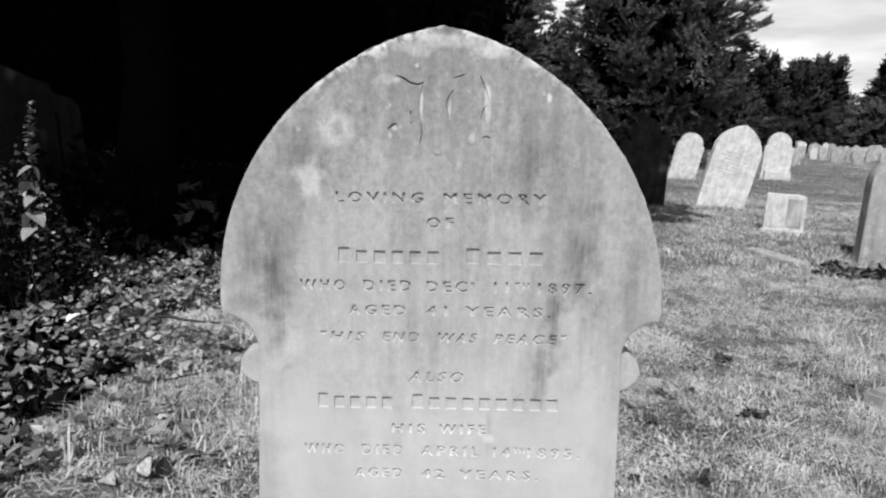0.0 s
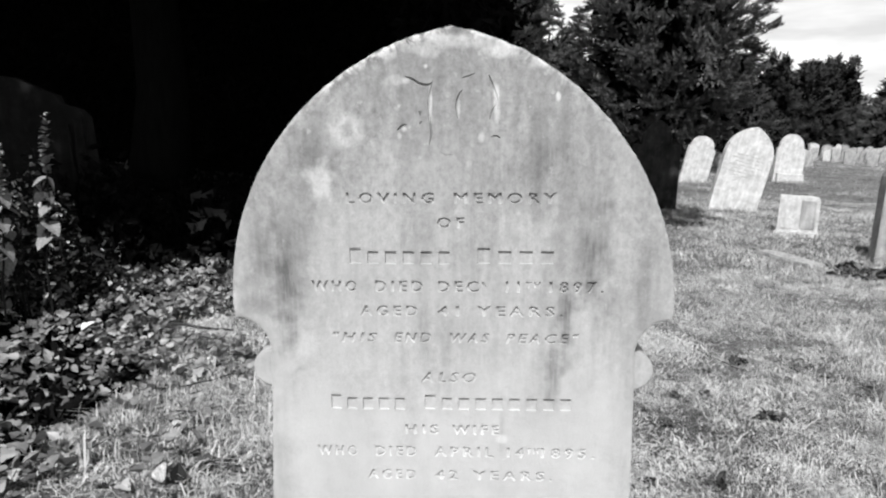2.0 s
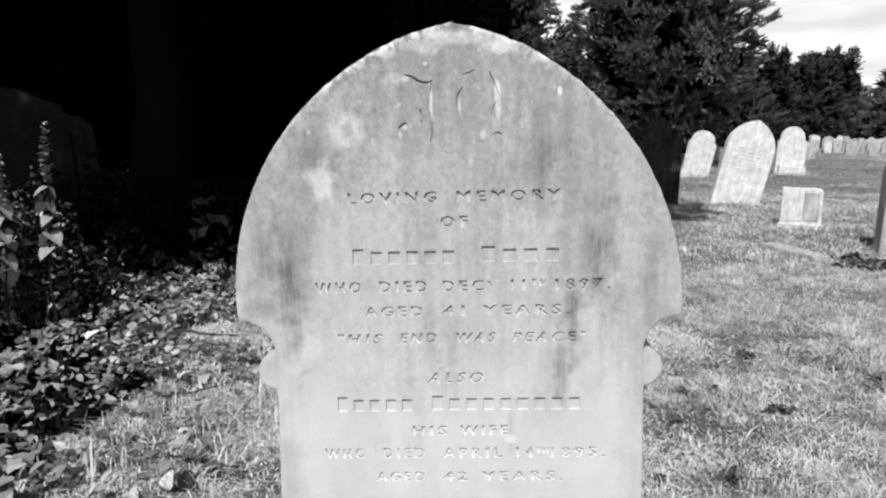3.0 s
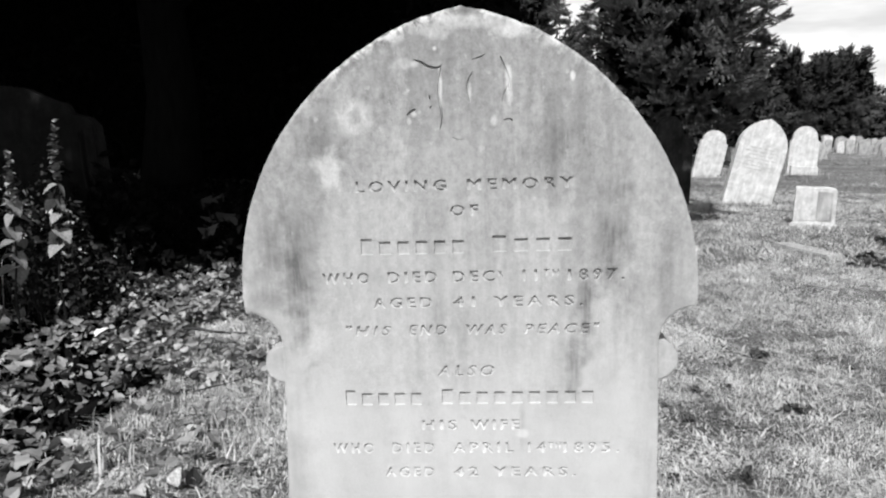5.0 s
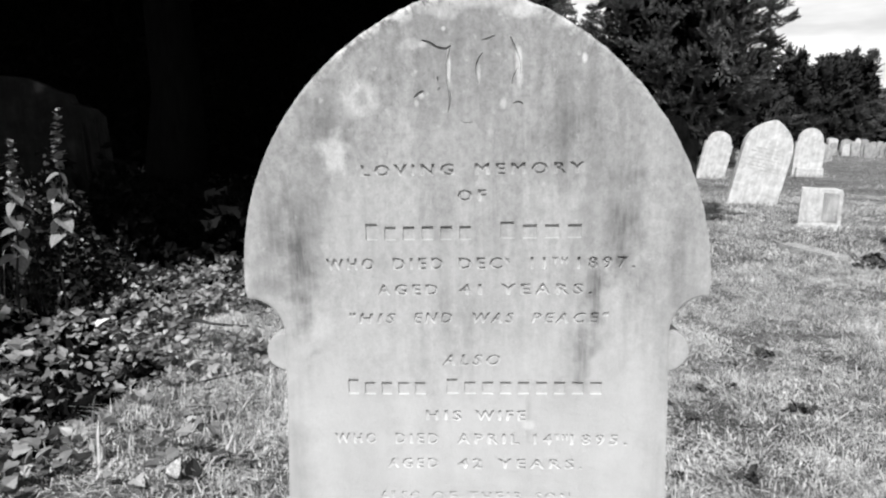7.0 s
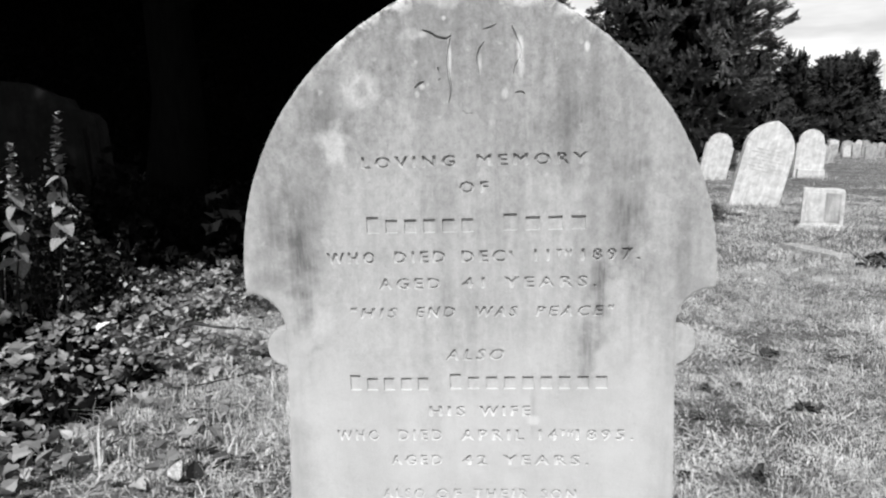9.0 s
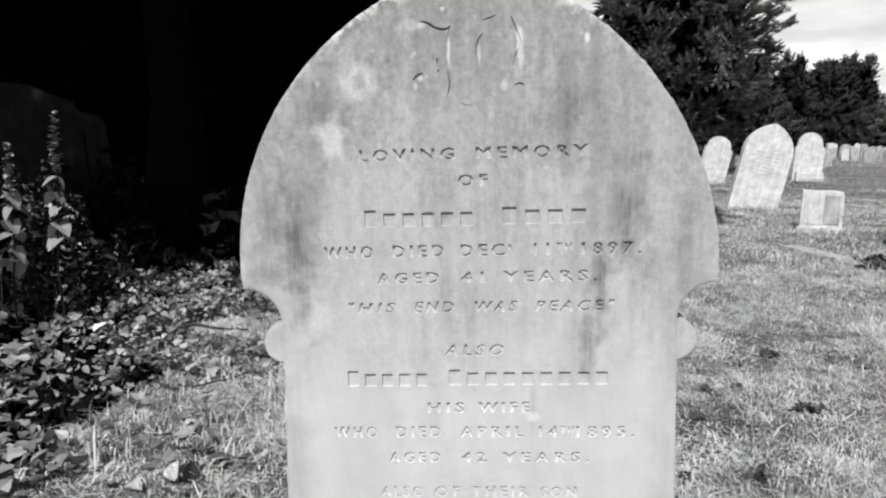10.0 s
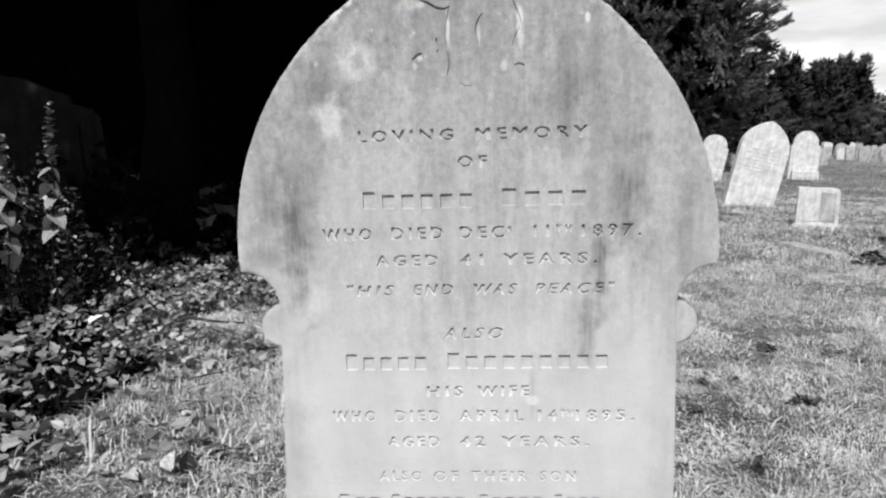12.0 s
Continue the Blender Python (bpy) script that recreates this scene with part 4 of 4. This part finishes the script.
def build_weed(x, y, z, h, seed, label, big=0.075, bend=(0.0, 0.0), bare=0.3, mat=None):
    """An upright nettle-like weed: stem, pairs of toothed leaves, a tapering flower spike."""
    rng = random.Random(seed)
    root = new("weed")
    root.location = (x, y, z)
    tagged(root, label, "weed", "weeds on the bank")
    pts = [(bend[0] * (k / 6) ** 2 + 0.01 * math.sin(k * 1.7 + seed), bend[1] * (k / 6) ** 2, h * k / 6) for k in range(7)]
    limb_v, limb_f = tube(pts, [0.006 - 0.0007 * k for k in range(7)], 5)
    mesh_object("stem", limb_v, limb_f, M_WEED, root, smooth=True)
    mat = mat or M_WEED
    me = leaf_mesh("leaf", HEART, mat, 0.25)
    k, zz = 0, h * bare
    while zz < h * 0.80:
        for s in (0, 180):
            a = radians(s + 83 * k + rng.uniform(-20, 20))
            size = big * (0.95 - 0.3 * zz / h) * rng.uniform(0.75, 1.2)
            t = zz / h
            ob = new("leaf", me)
            ob.parent = root
            ob.matrix_world = Matrix.Translation((bend[0] * t * t, bend[1] * t * t, zz)) @ Matrix.Rotation(a, 4, "Z") @ Matrix.Rotation(radians(rng.uniform(-60, 10)), 4, "X") @ Matrix.Scale(size * 1.2, 4)
        zz += h * 0.066
        k += 1
    mats = []
    for i in range(48):
        t = rng.uniform(0.76, 1.02)
        a = rng.uniform(0, 6.28)
        mats.append(Matrix.Translation((bend[0] * t * t, bend[1] * t * t, h * t)) @ Matrix.Rotation(a, 4, "Z") @ Matrix.Rotation(radians(rng.uniform(-10, 60)), 4, "X") @ Matrix.Scale(0.032 * (1.35 - t) / 0.5, 4))
    v, f = many_leaves(NETTLE, mats, 0.3)
    mesh_object("flower_spike", v, f, mat, root)
    return root


def build_weeds():
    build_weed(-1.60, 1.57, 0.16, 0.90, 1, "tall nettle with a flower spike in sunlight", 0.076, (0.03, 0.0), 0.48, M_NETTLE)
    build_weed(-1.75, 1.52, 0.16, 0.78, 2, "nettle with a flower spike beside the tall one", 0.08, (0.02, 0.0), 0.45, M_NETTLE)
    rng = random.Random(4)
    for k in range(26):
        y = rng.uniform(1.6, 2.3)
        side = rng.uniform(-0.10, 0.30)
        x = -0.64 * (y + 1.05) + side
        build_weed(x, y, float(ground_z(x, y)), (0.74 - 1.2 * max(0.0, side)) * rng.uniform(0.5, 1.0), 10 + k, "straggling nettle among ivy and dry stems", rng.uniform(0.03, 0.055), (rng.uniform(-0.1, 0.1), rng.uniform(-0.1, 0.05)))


build_weeds()


def tangle():
    """Small bramble and bindweed leaves knotted round the nettles, most with shade put into their tone."""
    rng = random.Random(77)
    mats = []
    for _ in range(6500):
        y = rng.uniform(1.65, 2.5)
        side = rng.random()
        x = -0.70 * (y + 1.0) + side * 0.20 * (y + 1.0)
        top = (0.62 * (1 - side) ** 0.7 + 0.10) * (0.8 + 0.9 * noise.noise(Vector((x * 7, y * 7, 4))))
        z = float(ground_z(x, y)) + top * rng.random() ** 0.8
        s = rng.uniform(0.012, 0.036)
        mats.append(Matrix.Translation((x, y, z)) @ Euler((radians(rng.gauss(-20, 50)), radians(rng.gauss(0, 50)), rng.uniform(0, 6.28))).to_matrix().to_4x4() @ Matrix.Diagonal((s * rng.uniform(0.5, 1.1), s, s, 1)))
    v, f = many_leaves(NETTLE, mats, 0.25)
    tagged(mesh_object("bramble_tangle", v, f, M_WEED), "tangle of small leaves toned as dappled shade round the nettles", "brambles", kind="stuff")


tangle()


def blades(x, y, h, w, rng, lean=0.6, joints=True, toward=None):
    """Grass blades at x, y: bent strips (joints) or plain spikes, leaning toward an angle."""
    n = len(x)
    b = rng.uniform(0, 2 * np.pi, n) if toward is None else toward + rng.normal(0, 0.7, n)
    a = b - np.pi / 2 + rng.normal(0, 0.5, n)
    h = h * rng.uniform(0.5, 1.3, n)
    z = ground_z(x, y)
    root = np.stack([x, y, z - 0.005], 1)
    side = np.stack([np.cos(a), np.sin(a), 0 * a], 1) * (w * rng.uniform(0.6, 1.3, n))[:, None]
    k = np.abs(rng.normal(0, lean, n)) + 0.1
    fall = np.stack([np.cos(b) * k, np.sin(b) * k, 0 * a], 1)
    mid = root + (fall * 0.35 + [0, 0, 0.62]) * h[:, None]
    tip = root + (fall * 1.1 + [0, 0, 0.9]) * h[:, None]
    tip[:, 2] -= h * np.minimum(k, 1.2) * 0.35
    if not joints:
        return np.stack([root - side, root + side, tip], 1).reshape(-1, 3), np.arange(n * 3).reshape(-1, 3).tolist()
    v = np.stack([root - side, root + side, mid + side * 0.8, mid - side * 0.8, tip], 1).reshape(-1, 3)
    i = np.arange(n)[:, None] * 5
    return v, (i + [0, 1, 2, 3]).tolist() + (i + [3, 2, 4]).tolist()


def turf(name, mat, label, n, x0, x1, y0, y1, h, w, seed, lean=0.6, joints=True, clump=0.0, wedge=0.86):
    rng = np.random.default_rng(seed)
    y = y0 + (y1 - y0) * rng.uniform(0, 1, n)
    x = rng.uniform(x0, x1, n)
    # most blades stand in tufts that lean and grow alike
    m = max(2, n // 55)
    own = rng.integers(0, m, n)
    wide = 0.022 + 0.004 * abs(y0 + y1)
    tufted = rng.uniform(0, 1, n) < 0.72
    x = np.where(tufted, rng.uniform(x0, x1, m)[own] + rng.normal(0, wide, n), x)
    y = np.where(tufted, (y0 + (y1 - y0) * rng.uniform(0, 1, m))[own] + rng.normal(0, wide, n), y)
    y = np.clip(y, y0, y1)
    toward = rng.uniform(0, 2 * np.pi, m)[own]
    grown = np.where(tufted, rng.uniform(0.6, 1.45, m)[own], 0.7)
    keep = np.abs(x) < wedge * np.abs(y + 1.1) + 0.3 + rng.exponential(0.3, n)
    keep &= ~((x < -1.1) & (y > 0.72))
    keep &= ~((np.abs(x - 0.02) < 0.31) & (y > -0.02) & (y < 0.12))
    if clump:
        f = np.sin(x * 7.3 + 2 * np.sin(y * 5.1)) * np.sin(y * 8.7 + 2 * np.sin(x * 4.3))
        keep &= rng.uniform(-1.2, 1.2, n) < f + clump
    x, y, toward = x[keep], y[keep], toward[keep]
    tall = h * grown[keep] * (1 + 0.5 * np.sin(x * 2.9 + np.sin(y * 3.7)) * np.sin(y * 3.3))
    v, f = blades(x, y, tall, w, rng, lean, joints, toward)
    tagged(mesh_object(name, v, f, mat), label, "grass", kind="stuff")


turf("grass", M_GRASS, "short dry tufted grass", 260000, -1.9, 4.2, 0.2, 4.2, 0.033, 0.0019, 1, 1.4, clump=0.75)
turf("grass", M_GRASS, "dry grass in front of the memorial", 110000, -4.0, 4.0, -4.0, 0.2, 0.038, 0.0026, 11, 1.2, clump=0.75, wedge=9.0)
turf("grass", M_STRAW, "bleached dead grass lying flat", 80000, -1.7, 4.2, 0.2, 4.5, 0.034, 0.0017, 2, 2.4, clump=0.35)
turf("grass", M_GRASS, "shaggy grass at the foot of the bank", 11000, -1.1, -0.2, 0.2, 1.9, 0.065, 0.0022, 7, 0.9, clump=0.2)
turf("grass", M_STRAW, "long bleached blades by the bank", 1500, -1.15, -0.2, 0.2, 1.9, 0.075, 0.0018, 8, 1.3, clump=0.0)
turf("grass", M_GRASS, "mown grass between the graves", 170000, -1.0, 9.0, 4.2, 11.0, 0.05, 0.0032, 3, 0.9, clump=0.7)
turf("grass", M_STRAW, "pale dry blades in the mown grass", 22000, -1.0, 9.0, 4.2, 11.0, 0.05, 0.0026, 5, 1.6, clump=0.1)
turf("grass", M_FARGRASS, "distant mown churchyard grass", 140000, -2.0, 36.0, 11.0, 46.0, 0.06, 0.011, 4, 0.8, joints=False)

rng_s = np.random.default_rng(31)
for k in range(7):      # dry stalks standing among the nettles
    sx, sy = -2.05 + 0.065 * k + rng_s.normal(0, 0.04), 2.0 + rng_s.normal(0, 0.12)
    n = 26
    v, f = blades(sx + rng_s.normal(0, 0.07, n), sy + rng_s.normal(0, 0.1, n), np.full(n, 0.40 - 0.03 * k), 0.0028, rng_s, 0.5)
    tagged(mesh_object("dry_stalks", v, f, M_STALK), "dry bent stalks standing among the nettles", "dry stalks", kind="stuff")

# ---- litter on the turf ----


def stick(x, y, length, turn, seed, r=0.006, lift=0.03):
    rng = random.Random(seed)
    v, f = [], []
    n, sides = 8, 6
    for k in range(n):
        t = k / (n - 1)
        px, py = x + math.cos(turn) * length * t, y + math.sin(turn) * length * t + 0.01 * math.sin(5 * t + seed)
        pz = float(ground_z(px, py)) + lift + rng.uniform(-0.004, 0.004)
        rr = r * (1 - 0.5 * t)
        for j in range(sides):
            a = 2 * math.pi * j / sides
            v.append((px - math.sin(turn) * rr * math.cos(a), py + math.cos(turn) * rr * math.cos(a), pz + rr * math.sin(a)))
    for k in range(n - 1):
        for j in range(sides):
            a, b = k * sides + j, k * sides + (j + 1) % sides
            f.append((a, b, b + sides, a + sides))
    tagged(mesh_object("twig", v, f, M_TWIG, smooth=True), "thin dead twig lying on the grass", "twig")


stick(-1.16, 1.66, 0.26, 0.12, 1, 0.008, 0.09)
stick(-0.86, 0.95, 0.26, 0.75, 2, 0.003)
stick(-0.92, 1.2, 0.22, 0.9, 4, 0.003)
stick(-0.98, 0.62, 0.16, 1.3, 5, 0.003)
stick(1.28, 2.4, 0.38, -1.2, 3, 0.003, 0.015)


def fallen_leaf(x, y, z, size, tilt, turn, mat, label, shape=NETTLE):
    ob = new("fallen_leaf", leaf_mesh("fallen_leaf", shape, mat, 0.2))
    ob.matrix_world = Matrix.Translation((x, y, z)) @ Euler((radians(tilt), 0.2, radians(turn))).to_matrix().to_4x4() @ Matrix.Scale(size, 4)
    tagged(ob, label, "leaf")


M_LITTER = leafy("bleached_leaf", 0.75, 0.85, 0.6, 0.3, 0.1, 8.0, pieces=False)
fallen_leaf(-1.39, 1.41, 0.275, 0.055, 35, -60, M_LITTER, "white dead leaf caught on the ivy", IVY)
fallen_leaf(-0.745, 0.60, 0.13, 0.05, 70, -20, M_GRASS, "pale broad leaf standing in the grass")
fallen_leaf(-0.70, 0.62, 0.12, 0.05, 60, 30, M_WEED, "dull broad leaf standing in the grass")


def tuft(x, y, h, n, seed, mat, label, lean=0.5, w=0.003, spread=0.04):
    rng = np.random.default_rng(seed)
    v, f = blades(x + rng.normal(0, spread, n), y + rng.normal(0, spread, n), np.full(n, h), w, rng, lean)
    tagged(mesh_object("grass_tuft", v, f, mat), label, "grass tuft", kind="stuff")


tuft(-0.96, 0.64, 0.13, 7, 1, M_STRAW, "upright bleached straw stalks", 0.2, 0.004, 0.015)
tuft(-1.02, 1.84, 0.06, 1500, 5, M_STRAW, "flattened patch of pale dead grass", 1.8, 0.0035, 0.065)
tuft(0.85, 1.2, 0.03, 420, 9, M_STRAW, "flattened pale dead grass in the turf", 2.0, 0.0024, 0.10)
tuft(1.12, 2.40, 0.05, 1100, 6, M_STRAW, "flattened pale dead grass beside the memorial", 2.0, 0.003, 0.10)
for k, (x, y, h) in enumerate(((-0.62, 0.95, 0.09), (-0.45, 1.1, 0.09), (-0.80, 1.0, 0.08), (1.9, 1.95, 0.07), (2.3, 2.6, 0.08), (1.0, 3.0, 0.09), (0.85, 3.3, 0.10), (1.5, 3.4, 0.08), (2.1, 1.6, 0.07))):
    tuft(x, y, h, 130, 20 + k, M_GRASS, "slightly taller tuft of dry grass", 0.9, 0.002, 0.08)


rng_f = random.Random(12)
for fx, fy, wide, tall in ((3.98, 8.72, 0.20, 0.11), (3.80, 6.42, 0.16, 0.09), (5.45, 14.7, 0.22, 0.13), (8.08, 15.7, 0.25, 0.12), (4.05, 4.85, 0.2, 0.12), (2.95, 4.75, 0.2, 0.07)):
    tuft(fx, fy, tall, 260, rng_f.randrange(999), M_GRASS, "uncut grass round the foot of a gravestone", 0.6, 0.003, wide)


def dock(x, y, size, seed, label, n=14):
    """A low rosette of dark broad leaves, for weeds and for shadowed holes in the turf."""
    rng = random.Random(seed)
    root = new("dark_rosette")
    root.location = (x, y, float(ground_z(x, y)))
    tagged(root, label, "weed", "weeds in the turf")
    me = leaf_mesh("leaf", NETTLE, M_DARKWEED, 0.3)
    for k in range(n):
        ob = new("leaf", me)
        ob.parent = root
        ob.matrix_basis = Matrix.Translation((rng.gauss(0, size * 0.75), rng.gauss(0, size * 0.5), rng.uniform(0.005, 0.03))) @ Matrix.Rotation(rng.uniform(0, 6.28), 4, "Z") @ Matrix.Rotation(radians(rng.uniform(5, 70)), 4, "X") @ Matrix.Scale(size * rng.uniform(0.6, 1.1), 4)


M_DARKWEED = leafy("dark_weed_leaf", 0.025, 0.12, 0.5, 0.25, 0.0, 5.0, pieces=False)
# dark leaves placed where the turf shows only small ragged shadows
for k, (x, y, z) in enumerate(((1.29, 1.53, 0.06), (0.90, 1.02, 0.05), (0.86, 1.42, 0.03), (0.98, 1.72, 0.04), (0.66, 0.98, 0.03), (1.42, 2.2, 0.05), (-0.66, 0.72, 0.06), (1.02, 1.93, 0.05), (1.22, 2.05, 0.05), (1.13, 1.78, 0.045), (0.80, 1.55, 0.04), (1.72, 1.92, 0.06), (1.85, 1.85, 0.05), (1.62, 2.05, 0.05), (0.74, 1.18, 0.035))):
    dock(x, y, z * (0.6 if k < 7 else 0.42), k, "dark low leaves put in for a shadowed hole in the mown grass", 24 if k < 7 else 13)
for k in range(16):
    r = random.Random(90 + k)
    dock(3.0 + r.uniform(0, 0.85), 4.35 + r.uniform(-0.15, 0.2), 0.085, 60 + k, "dark leafy weed beside the grey headstone", 13)
